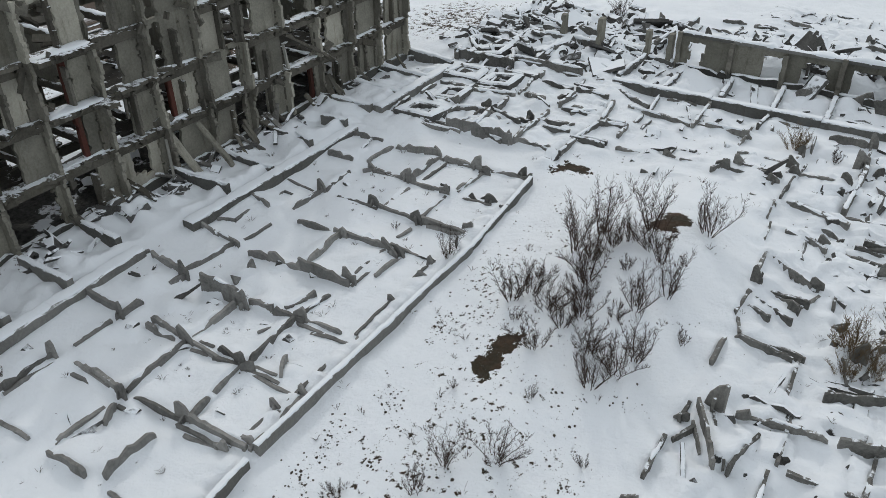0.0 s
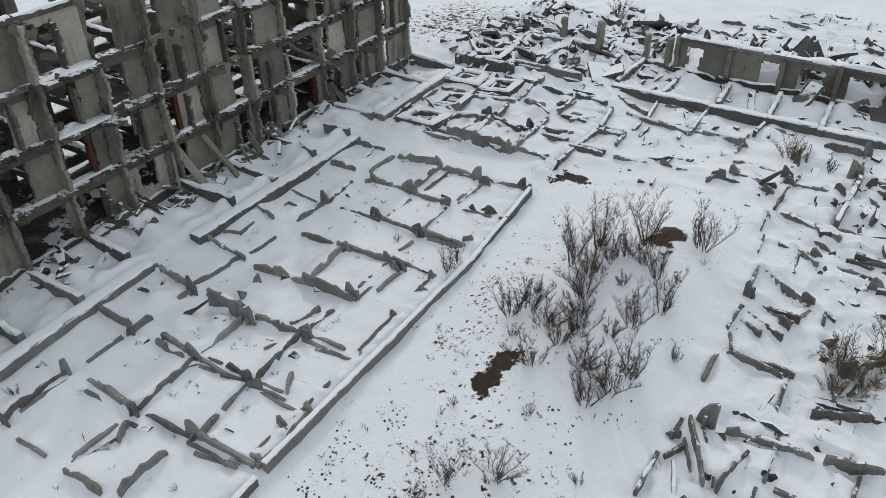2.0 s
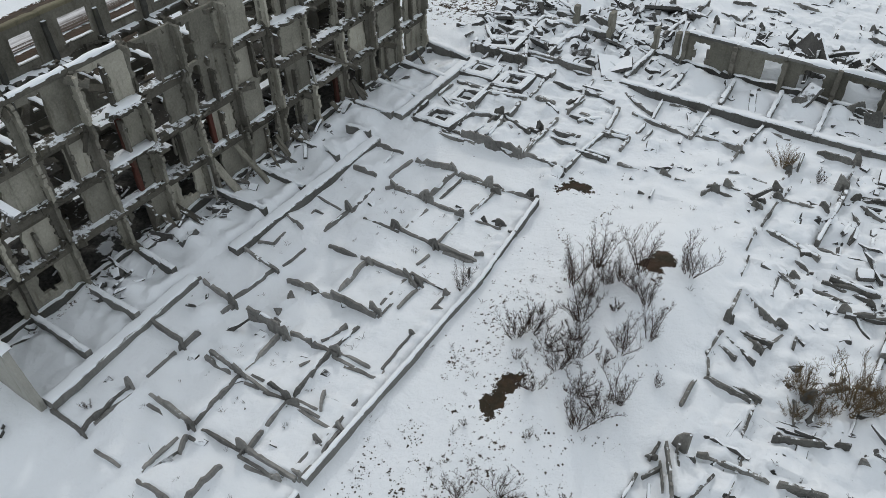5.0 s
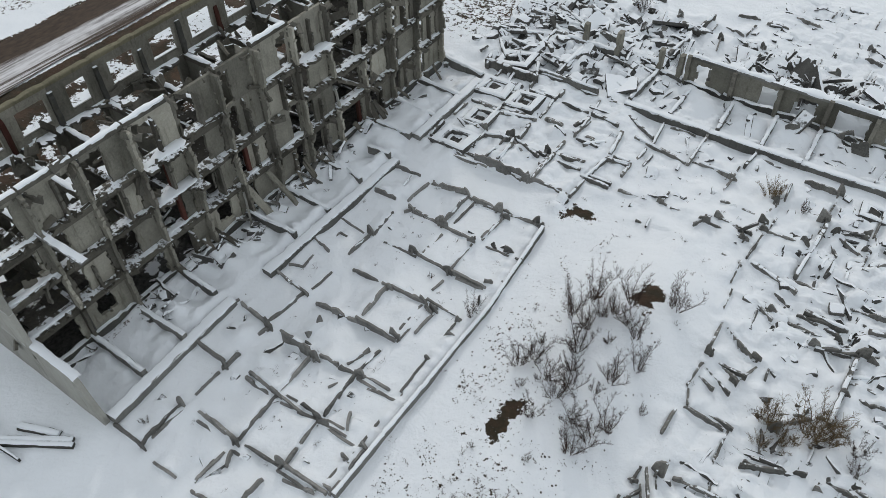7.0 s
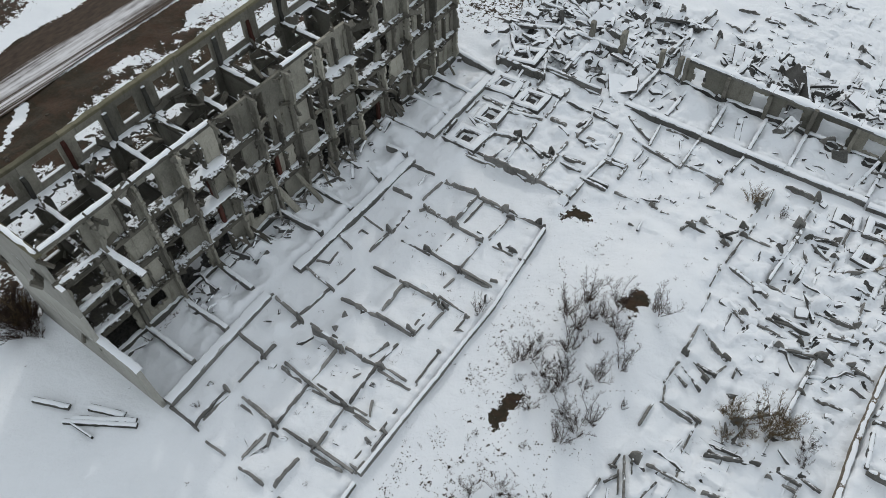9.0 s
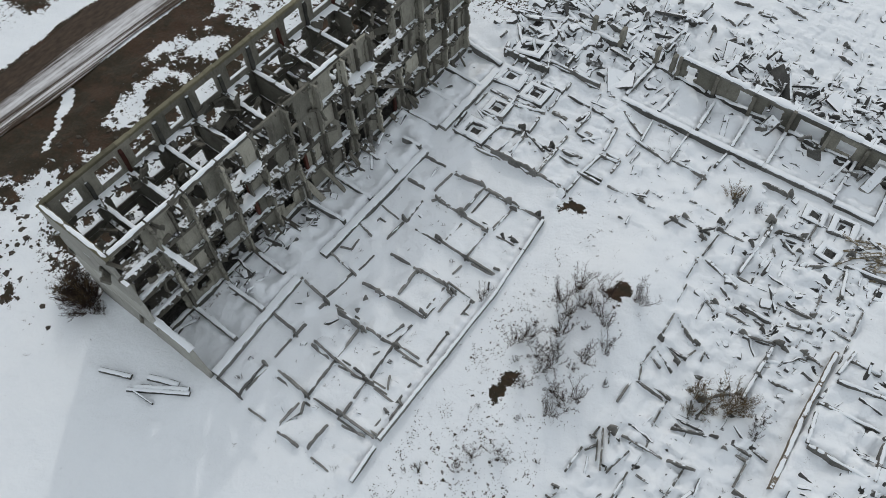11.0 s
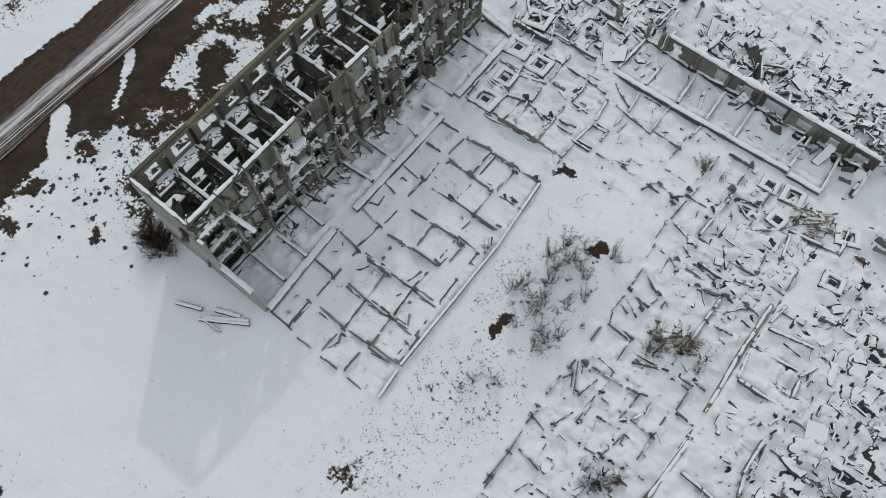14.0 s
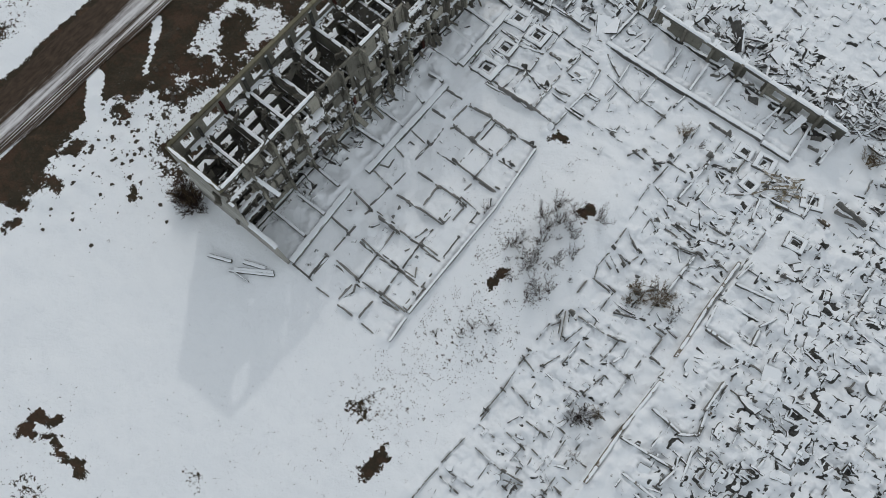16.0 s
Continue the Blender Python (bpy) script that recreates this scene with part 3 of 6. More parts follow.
for s in range(4):
    z0 = FLOORS[s]
    z1 = FLOORS[s + 1] if s < 3 else TOP
    for k in range(BAYS):
        code = PLAN[s][k]
        seed = 10 * s + k
        w, h = BAY - 0.02, z1 - z0 - 0.01
        me = sheet_mesh("wall_panel", PANEL if (k * 5 + s * 3) % 4 == 0 else CONCRETE_BARE, w, h, 0.22, inner_rule(code, w, h, seed), seed, 0.24, 0.09)
        on_ruin("wall_panel", me, Matrix.Translation((XI - 0.11, y_at(k), z0)) @ ALONG)
        # what is left of the corridor floor, with its snow
        reach = 0.3 + 0.5 * abs(wob(k * 1.7, s * 2.3, 8)) + (0.75 if (s, k) in ((3, 3), (2, 3), (3, 7)) else 0)
        if s and (s, k) not in ((2, 6), (3, 5)):
            def ledge(u, v, seed=seed, reach=reach):
                return v < reach + 0.4 + 0.9 * wob(u * 1.1, seed * 1.9) * reach + 0.34 * wob(u * 3.7, seed)
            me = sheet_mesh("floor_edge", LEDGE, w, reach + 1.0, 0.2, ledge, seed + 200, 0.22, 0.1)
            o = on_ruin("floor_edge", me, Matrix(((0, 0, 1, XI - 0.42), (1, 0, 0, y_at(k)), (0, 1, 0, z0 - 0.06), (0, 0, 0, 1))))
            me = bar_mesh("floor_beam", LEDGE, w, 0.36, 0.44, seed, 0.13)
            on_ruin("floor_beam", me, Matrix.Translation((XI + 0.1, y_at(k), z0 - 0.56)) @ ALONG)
            if reach > 0.8 or (seed * 7) % 5 < (3 if k > 3 else 2):
                part("snow_cap", cap_mesh(w, (0.16 if reach < 0.6 else 0.35) + 0.5 * reach, 0.1, seed), o, Matrix(((1, 0, 0, 0), (0, 0, 1, 0.1), (0, 1, 0, 0.3 + 0.45 * reach), (0, 0, 0, 1))))

# broken wall ends that stand up the bay lines
for k in range(1, BAYS + 1):
    for s in range(4):
        z0, z1 = FLOORS[s], (FLOORS[s + 1] if s < 3 else TOP)
        if (s, k) in ((3, 4), (3, 9), (2, 9), (1, 8)):
            continue
        d = 0.5 + 0.55 * abs(wob(k * 2.1, s * 3.3))

        def stub(u, v, seed=k * 7 + s, d=d):
            return u < d + 0.3 * wob(v * 0.9, seed * 3.1) + 0.07 * wob(v * 4, seed)
        me = sheet_mesh("wall_stub", (PANEL, CONCRETE_BARE, CONCRETE_BARE, STUB)[(k * 3 + s) % 4], d + 0.35, z1 - z0 - 0.02, 0.2, stub, k + 31 * s, 0.14, 0.05)
        on_ruin("wall_stub", me, Matrix.Translation((XI + 0.004, y_at(k) - 0.08, z0)))
        wide = 0.34 + 0.22 * abs(wob(k * 1.3, s * 4.1))

        def pil(u, v, seed=k * 11 + s * 3, wide=wide, h=z1 - z0):
            n = 0.16 * wob(u * 3, v * 1.8, seed) + 0.08 * wob(u * 7, v * 5, seed)
            return 0.06 + n < u < wide + 0.1 + n and v < h - 0.1 + n
        me = sheet_mesh("pilaster", STUB if (k * 3 + s) % 3 else CONCRETE_BARE, wide + 0.3, z1 - z0 - 0.45, 0.16, pil, k + 77 * s, 0.11, 0.05)
        on_ruin("pilaster", me, Matrix.Translation((XI + 0.09, y_at(k) - 0.2 - (wide if (k + s) % 2 else 0), z0)) @ ALONG)
        if (k + s) % 3:
            me = bar_mesh("pipe", CONCRETE_DARK, z1 - z0 - 0.1, 0.09, 0.09, k + s, 0.02)
            on_ruin("pipe", me, Matrix.Translation((XI + 0.06, y_at(k) + 0.22, z0)) @ Matrix.Rotation(radians(-90), 4, "Y"))

# ends of the partitions between the doors
for k in range(BAYS):
    for s in range(4):
        if (k * 5 + s * 3) % 7 > 3 or PLAN[s][k] in "OwW":
            continue
        z0, z1 = FLOORS[s], (FLOORS[s + 1] if s < 3 else TOP)
        d = 0.3 + 0.5 * abs(wob(k * 1.9, s * 2.7, 4))

        def torn(u, v, seed=k * 13 + s, d=d, h=z1 - z0):
            return u < d + 0.28 * wob(v * 1.3, seed * 2.3) + 0.1 * wob(v * 5, seed) and v < h * (0.75 + 0.4 * wob(seed, 1.7))
        me = sheet_mesh("partition_end", STUB if (k + s) % 3 else LEDGE, d + 0.4, z1 - z0 - 0.3, 0.16, torn, k + 41 * s, 0.13, 0.06)
        on_ruin("partition_end", me, Matrix.Translation((XI + 0.004, y_at(k) + BAY * (0.52 + 0.12 * wob(k, s, 2)), z0)))

# torn pieces that still hang on the floor edges
TORN = [sheet_mesh("torn_piece", (STUB, LEDGE, LEDGE)[q % 3], 0.35 + 0.14 * q, 0.3 + 0.1 * (q % 4), 0.12, lambda u, v, q=q: v < 0.4 + 0.3 * wob(u * 3, q * 2.7) and u > 0.1 * v, q + 930, 0.12, 0.06) for q in range(7)]
hang = random.Random(21)
for s in range(1, 5):
    for k in range(BAYS):
        for _ in range(4 if k < 9 else 3):
            z = (FLOORS + [TOP])[s]
            m = Matrix.Translation((XI + hang.uniform(-0.25, 0.45) - (0.2 if s == 4 else 0), y_at(k) + hang.choice((hang.gauss(0.0, 0.25), hang.uniform(0, BAY))), z + hang.uniform(-0.6, 0.12)))
            m = m @ Matrix.Rotation(hang.uniform(0, 6.28), 4, "Z") @ Matrix.Rotation(hang.gauss(0, 0.5), 4, "X") @ Matrix.Rotation(hang.gauss(0, 0.6), 4, "Y")
            on_ruin("torn_piece", TORN[hang.randrange(7)], m)

# broken pieces lying and hanging on the beams inside
for k in range(BAYS):
    for _ in range(14):
        s = hang.choice((1, 2, 3, 3))
        m = Matrix.Translation((hang.choice((XR + hang.uniform(0.3, 1.6), hang.uniform(XR + 0.3, XI - 0.3))), y_at(k) + hang.choice((hang.gauss(0.0, 0.25), hang.uniform(0, BAY))), FLOORS[s] + hang.uniform(-0.45, 0.2)))
        m = m @ Matrix.Rotation(hang.uniform(0, 6.28), 4, "Z") @ Matrix.Rotation(hang.gauss(0, 0.7), 4, "X") @ Matrix.Rotation(hang.gauss(0, 0.5), 4, "Y") @ Matrix.Scale(hang.uniform(0.9, 1.7), 4)
        on_ruin("torn_piece", TORN[hang.randrange(7)], m)

# cross beams from wall to wall, a few with their panels, snow on the upper ones
for k in range(1, BAYS + 1):
    w = XI - 0.24 - (XR + 0.14)
    for s in range(3):
        z0, z1 = FLOORS[s], FLOORS[s + 1] - 0.42
        if (k * 3 + s * 5) % 7 < 3 or k == BAYS:
            def cross(u, v, seed=k * 5 + s, w=w):
                n = 0.35 * wob(u * 0.9, v * 0.9, seed) + 0.12 * wob(u * 4, v * 4, seed)
                return u + 2 * n < w * (0.3 if seed % 2 else 0.6)
            me = sheet_mesh("cross_wall", REAR, w, z1 - z0, 0.2, cross, k + 60 * s, 0.4, 0.12)
            on_ruin("cross_wall", me, Matrix.Translation((XR + 0.14, y_at(k), z0)))
        if k < BAYS and (k, s) not in ((9, 2), (9, 1)):
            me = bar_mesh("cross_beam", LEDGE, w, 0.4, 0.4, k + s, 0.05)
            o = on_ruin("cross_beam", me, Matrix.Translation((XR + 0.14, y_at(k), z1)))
            if s == 2 or (k + s) % 3 == 0:
                part("snow_cap", cap_mesh(w - 0.1, 0.4, 0.12 if s == 2 else 0.07, k + s, 0 if s == 2 else 0.35), o, Matrix.Translation((0.05, 0, 0.38)))

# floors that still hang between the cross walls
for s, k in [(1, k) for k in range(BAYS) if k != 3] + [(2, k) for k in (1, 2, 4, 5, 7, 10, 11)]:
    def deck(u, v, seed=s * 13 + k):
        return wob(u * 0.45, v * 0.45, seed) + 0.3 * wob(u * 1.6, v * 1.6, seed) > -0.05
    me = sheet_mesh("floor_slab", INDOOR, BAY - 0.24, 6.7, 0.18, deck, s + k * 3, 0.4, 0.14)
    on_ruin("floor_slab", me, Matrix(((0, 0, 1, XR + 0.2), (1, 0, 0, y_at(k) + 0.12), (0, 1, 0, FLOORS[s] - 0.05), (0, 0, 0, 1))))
for k in range(BAYS):
    def shelf(u, v, seed=k * 3.1):
        return v < 0.62 + 0.8 * wob(u * 1.3, seed) + 0.5 * wob(u * 4, seed)
    me = sheet_mesh("floor_slab", CONCRETE, BAY - 0.24, 2.2, 0.18, shelf, k + 300, 0.25, 0.1)
    o = on_ruin("floor_slab", me, Matrix(((0, 0, 1, XR + 0.15), (1, 0, 0, y_at(k) + 0.12), (0, 1, 0, FLOORS[3] + 0.02), (0, 0, 0, 1))))

for q, (s, k) in enumerate(((1, 0), (1, 1), (2, 1), (2, 2), (1, 2), (3, 0), (2, 8), (3, 9), (1, 9))):
    a = y_at(k) + 0.4 + 0.2 * (q % 4)
    m = Matrix.Translation((XI - 2.2, a, FLOORS[s] - 1.6)) @ Matrix.Rotation(radians(-38 + 9 * (q % 3)), 4, "Y") @ Matrix.Rotation(radians(-90), 4, "X")
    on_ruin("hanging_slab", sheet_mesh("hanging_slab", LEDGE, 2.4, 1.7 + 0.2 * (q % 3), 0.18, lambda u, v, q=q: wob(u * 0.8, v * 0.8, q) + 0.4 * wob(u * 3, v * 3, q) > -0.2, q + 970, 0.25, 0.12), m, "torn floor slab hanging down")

# the wall on the road side, a window in every bay
for s in range(4):
    z0, z1 = FLOORS[s], (FLOORS[s + 1] if s < 3 else TOP)
    for k in range(BAYS):
        w, h = BAY - 0.02, z1 - z0 - 0.01
        a, b = ((1.15, 2.5) if (k + 3 - s) % 6 in (0, 3) and (s < 3 or k < 4) else (0.85, 2.88))

        def wall(u, v, a=a, b=b, h=h):
            return not (a < u < b and 0.62 < v < 2.28)
        me = sheet_mesh("window_panel", REAR if s < 3 else CONCRETE_BARE, w, h, 0.26, wall, s + 17 * k, 0.19, 0.02)
        o = on_ruin("window_panel", me, Matrix.Translation((XR, y_at(k), z0)) @ ALONG)
        me = bar_mesh("window_sill", CONCRETE_LIGHT, b - a, 0.3, 0.04, k, 0.01)
        part("window_sill", me, o, Matrix.Translation((a, 0, 0.63)))
        if s == 3:
            me = bar_mesh("parapet_beam", MOSS, BAY - 0.01, 0.42, 0.26, k + 70, 0.025)
            on_ruin("parapet_beam", me, Matrix.Translation((XR - 0.02, y_at(k), z1)) @ ALONG, "moss-stained parapet beam")
            if k % 3 == 0:
                me = bar_mesh("pier", RED if k == 9 else CONCRETE_DARK, 2.5, 0.35, 0.25, k, 0.06)
            else:
                me = bar_mesh("pier", RED if k in (2, 7) else CONCRETE_DARK, 2.5 - 0.5 * (k % 2), 0.3, 0.25, k, 0.08)
            on_ruin("pier", me, Matrix.Translation((XR + 0.14, y_at(k) + 0.02, z0)) @ Matrix.Rotation(radians(-90), 4, "Y") @ Matrix.Rotation(radians(180), 4, "X"))

# top beam of the inner wall
for k in range(BAYS):
    if k in (4, 5, 7, 8, 10):
        continue
    me = bar_mesh("roof_beam", STUB, BAY - 0.01, 0.4, 0.3, k + 90, 0.05)
    o = on_ruin("roof_beam", me, Matrix.Translation((XI - 0.1, y_at(k), TOP)) @ ALONG)
    part("snow_cap", cap_mesh(BAY * (0.96 if k < 4 else (0.92, 0.55, 0.7)[k % 3]), 0.42, 0.15, k + 5, 0.35 if k % 2 and k > 4 else 0), o, Matrix.Translation((0.05 + (0.3 * (k % 3) if k > 3 else 0), 0, 0.27)))

# gable, closed, with a snowy stepped top
for s in range(4):
    z0, z1 = FLOORS[s], (FLOORS[s + 1] if s < 3 else TOP)
    if s == 0:
        z0 = -0.3
    span = 8.1 - (0.0 if s < 3 else 0.5)

    def slab(u, v, s=s, span=span):
        return True if s < 3 else u < span - 0.4 + 0.4 * wob(v, 3.3)
    me = sheet_mesh("gable_panel", CONCRETE_LIGHT, span, z1 - z0 - 0.012, 0.3, slab, s + 400, 0.4, 0.03)
    on_ruin("gable_panel", me, Matrix.Translation((XR - 0.1, Y0 - 0.18, z0)), "pale rendered gable panel")
me = bar_mesh("gable_beam", MOSS, 7.6, 0.44, 0.24, 3, 0.03)
o = on_ruin("gable_beam", me, Matrix.Translation((XR - 0.1, Y0 - 0.15, TOP)))
part("snow_cap", cap_mesh(7.2, 0.36, 0.1, 8), o, Matrix.Translation((0.2, 0, 0.22)))
me = bar_mesh("gable_foot", CONCRETE_LIGHT, 5.3, 0.34, 3.6, 6, 0.06, 0.4, 0.0, lambda u: 3.55 if u < 4.4 else 3.5 - (u - 4.4) * 3.3)
o = on_ruin("gable_foot", me, Matrix.Translation((XI + 0.25, Y0 - 0.16, 0)), "pale one-storey stretch of the gable")
part("snow_cap", cap_mesh(4.5, 0.6, 0.16, 6, 0), o, Matrix.Translation((0.0, 0.12, 3.55)))

# red painted jambs
for s, k, u in ((1, 3, 2.0), (2, 3, 1.95), (1, 5, 1.2), (0, 8, 2.7)):
    me = bar_mesh("door_jamb", RED, 2.3, 0.3, 0.3, k + s, 0.03)
    on_ruin("door_jamb", me, Matrix.Translation((XI - 0.1, y_at(k) + u, FLOORS[s] + 0.1)) @ Matrix.Rotation(radians(90), 4, "Z") @ Matrix.Rotation(radians(-90), 4, "Y"), "red painted door jamb")

# plinth under the inner wall and fallen pieces leaning on it
me = bar_mesh("plinth", CONCRETE_DARK, BAY * BAYS, 0.4, 0.62, 77, 0.05, 0.4)
on_ruin("plinth", me, Matrix.Translation((XI + 0.1, Y0, -0.05)) @ ALONG)


def leaning(kind, length, width, thick, foot, head, seed, mat, label):
    a, b = Vector(foot), Vector(head)
    d = (b - a).normalized()
    side = d.cross(Vector((0, 0, 1))).normalized()
    m = Matrix((d, side, d.cross(side) * -1)).transposed().to_4x4()
    m.translation = a
    solo(kind, bar_mesh(kind, mat, (b - a).length if not length else length, width, thick, seed, 0.05), m, label, "slab", "fallen slabs by the ruin")


leaning("leaning_slab", 0, 0.75, 0.13, (-34.5, 26.7, 0.1), (-35.85, 26.0, 2.8), 1, CONCRETE_BARE, "long concrete slab leaning on the ruin wall")
leaning("leaning_slab", 0, 0.36, 0.16, (-33.9, 28.6, 0.1), (-35.85, 28.1, 2.7), 2, CONCRETE_BARE, "narrow concrete slab leaning on the ruin wall")
leaning("leaning_slab", 0, 0.42, 0.14, (-33.2, 23.3, 0.0), (-35.85, 22.6, 1.4), 3, LEDGE, "broken stair flight slumped against the ruin wall")
leaning("leaning_slab", 0, 0.16, 0.14, (-34.9, 25.1, -0.1), (-35.6, 25.6, 2.7), 4, CONCRETE_LIGHT, "thin broken post leaning on the ruin wall")
leaning("leaning_slab", 0, 0.5, 0.2, (-32.8, 12.75, 8.55), (-36.1, 12.4, 9.3), 5, CONCRETE, "snowy beam jutting out of the ruin")
leaning("leaning_slab", 0, 0.5, 0.22, (-35.4, 39.7, 3.2), (-36.0, 36.3, 5.6), 6, LEDGE, "torn floor slab hanging from the ruin")
leaning("leaning_slab", 0, 0.2, 0.14, (-35.8, 36.1, 3.3), (-35.8, 35.9, 5.2), 7, CONCRETE_LIGHT, "pale broken post standing in the ruin")


# ---- footings of the fallen wings: x, y to x, y and height ----
A_CORR = [
    (-30.3, 9.2, -31, 19.4, 0.7), (-30.9, 22.4, -30.9, 36.5, 0.7), (-31.2, 39.5, -31.4, 48.7, 0.7),
]
A_FRONT = [
    (-16.3, 9.3, -16.6, 12.3, 0.6), (-16.7, 12.9, -17.0, 28.3, 0.62), (-17.05, 28.3, -17.9, 36.5, 0.55),
]
A_CROSS = [
    (-36, 12.3, -31, 12.3, 0.95), (-34.8, 15.4, -31, 15.5, 0.95), (-35.1, 19.1, -32, 19, 0.95), (-35.8, 25.6, -31.4, 25.9, 0.95), (-35.6, 29.3, -31.3, 29.3, 0.85),
    (-33, 33.3, -31.4, 32.9, 0.8), (-33.4, 36.3, -31.4, 36.4, 0.8),
]
A_ROOMS_1 = [
    (-30.1, 9.1, -27.6, 9.1, 0.45), (-27.6, 9.1, -27.8, 12.0, 0.6), (-26.3, 8.8, -24.6, 8.9, 0.3), (-23.6, 9.4, -23.5, 11.5, 0.35), (-22.8, 10.9, -23.2, 11.8, 0.5),
    (-23.2, 11.8, -22.2, 11.8, 0.2), (-26.3, 12.0, -24.5, 12.0, 0.15), (-26.1, 12.5, -23.3, 12.3, 0.5), (-23.3, 12.4, -23.5, 15.8, 0.5), (-26.0, 15.6, -23.3, 15.5, 0.4),
    (-26.0, 16.0, -23.6, 15.8, 0.7), (-23.6, 15.7, -23.9, 18.9, 0.6), (-26.2, 19.0, -24.0, 19.1, 1.1), (-25.0, 20.0, -25.1, 21.5, 0.9), (-23.5, 19.4, -22.0, 19.4, 0.7),
    (-21.6, 19.8, -21.2, 21.4, 0.4), (-30.5, 15.8, -27.9, 15.7, 0.6), (-27.6, 15.4, -27.6, 16.7, 0.5), (-31.0, 19.0, -30.8, 19.8, 0.3), (-30.4, 19.6, -27.6, 19.3, 0.6),
    (-27.7, 18.4, -27.6, 19.3, 0.4), (-22.8, 12.4, -20.2, 12.6, 0.5), (-20.2, 12.8, -20.5, 16.0, 0.55), (-19.7, 12.1, -18.2, 12.4, 0.15), (-20.0, 12.7, -17.1, 12.8, 0.55),
    (-17.0, 12.8, -17.2, 15.9, 0.5), (-22.0, 16.1, -20.8, 16.1, 0.5), (-21.8, 15.6, -20.5, 15.8, 0.35), (-23.1, 16.1, -22.3, 16.1, 0.2), (-23.1, 15.5, -22.2, 15.7, 0.15),
    (-20.2, 15.8, -17.3, 15.8, 0.3), (-20.1, 16.2, -18.9, 16.3, 0.2), (-19.3, 17.3, -18.7, 16.3, 0.7), (-20.4, 16.3, -20.7, 19.9, 0.6), (-21.9, 19.3, -20.3, 19.5, 0.6),
    (-20.5, 19.8, -18.4, 19.8, 0.4), (-19.6, 19.2, -17.7, 19.5, 0.2), (-21.5, 17.9, -21.1, 18.7, 0.3), (-30.5, 23.0, -27.4, 22.6, 0.45),
    (-23.2, 8.8, -21.2, 8.9, 0.5), (-20.5, 9.2, -20.5, 11.5, 0.7),
    (-17.3, 12.9, -17.7, 19.5, 0.35), (-17.8, 20.1, -18.1, 26.2, 0.35),
]
A_ROOMS_2 = [
    (-30.4, 24.0, -29.4, 24.4, 0.25), (-29.4, 24.4, -29.6, 25.6, 0.25), (-30.8, 26.8, -28.9, 26.4, 0.45), (-30.8, 29.6, -28.2, 29.3, 0.15), (-27.7, 27.0, -27.6, 29.2, 0.35),
    (-29.7, 27.6, -29.7, 28.4, 0.25), (-29.7, 28.4, -29.0, 28.4, 0.25), (-26.4, 26.0, -23.6, 26.2, 0.4), (-26.5, 22.4, -24.9, 22.7, 0.5), (-25.1, 22.4, -23.2, 22.8, 0.9),
    (-23.3, 22.8, -20.4, 22.9, 0.9), (-23.4, 23.3, -23.5, 26.2, 0.5), (-23.5, 26.2, -20.7, 26.3, 0.4), (-20.7, 23.5, -20.7, 26.1, 0.3), (-20.8, 26.7, -19.0, 26.6, 0.25),
    (-19.7, 24.0, -19.7, 25.8, 0.3), (-21.0, 27.6, -20.9, 28.7, 0.2), (-26.3, 29.2, -23.7, 29.4, 0.3), (-23.7, 29.6, -21.1, 29.6, 0.4), (-20.9, 29.6, -18.1, 29.6, 0.7),
    (-21.1, 29.7, -21.2, 32.6, 0.3), (-27.1, 32.5, -26.6, 33.2, 0.4), (-26.5, 33.1, -24.1, 32.9, 0.3), (-24.1, 32.9, -21.3, 32.8, 0.3), (-21.1, 32.7, -19.0, 33.0, 0.2),
    (-24.1, 33.2, -24.2, 36.6, 0.6), (-21.0, 33.2, -20.9, 35.0, 0.4), (-30.2, 33.0, -28.3, 33.1, 0.45), (-27.5, 33.5, -27.4, 36.0, 0.3), (-27.2, 36.1, -24.4, 36.5, 0.7),
    (-24.4, 36.5, -21.7, 36.5, 0.45), (-21.4, 36.7, -18.7, 36.6, 0.35), (-30.6, 36.0, -28.3, 36.2, 0.4), (-30.5, 40.0, -25.9, 39.8, 0.5), (-25.9, 39.8, -21.3, 40.2, 1.1),
    (-21.1, 40.3, -18.9, 40.3, 0.6), (-25.4, 43.5, -25.5, 40.1, 0.6), (-25.4, 43.9, -22.7, 42.4, 0.5),
]
STUMPS = [
    (-27.6, 9.1, 0.6), (-27.8, 12.1, 1.0), (-23.4, 12.3, 0.8), (-23.5, 15.7, 1.1), (-27.7, 15.5, 1.0), (-27.6, 19.2, 1.0),
    (-20.3, 12.6, 1.0), (-17.2, 12.9, 0.7), (-20.5, 16.0, 1.0), (-17.2, 16.0, 0.7), (-20.6, 19.7, 1.0), (-23.7, 19.1, 1.2),
    (-27.7, 29.5, 0.8), (-23.4, 26.1, 0.6), (-20.6, 23.0, 0.9), (-20.7, 26.4, 0.6), (-17.9, 26.3, 0.6), (-19.8, 26.2, 0.6),
    (-24.0, 29.5, 0.7), (-21.1, 29.6, 1.0), (-18.2, 29.9, 0.7), (-26.7, 33.1, 0.5), (-24.2, 32.8, 0.8), (-21.3, 32.8, 0.9),
    (-18.7, 33.3, 0.7), (-21.6, 36.4, 1.0), (-18.7, 36.8, 0.7), (-24.4, 36.5, 0.7), (-21.3, 40.2, 1.0), (-19.0, 40.4, 0.5),
]
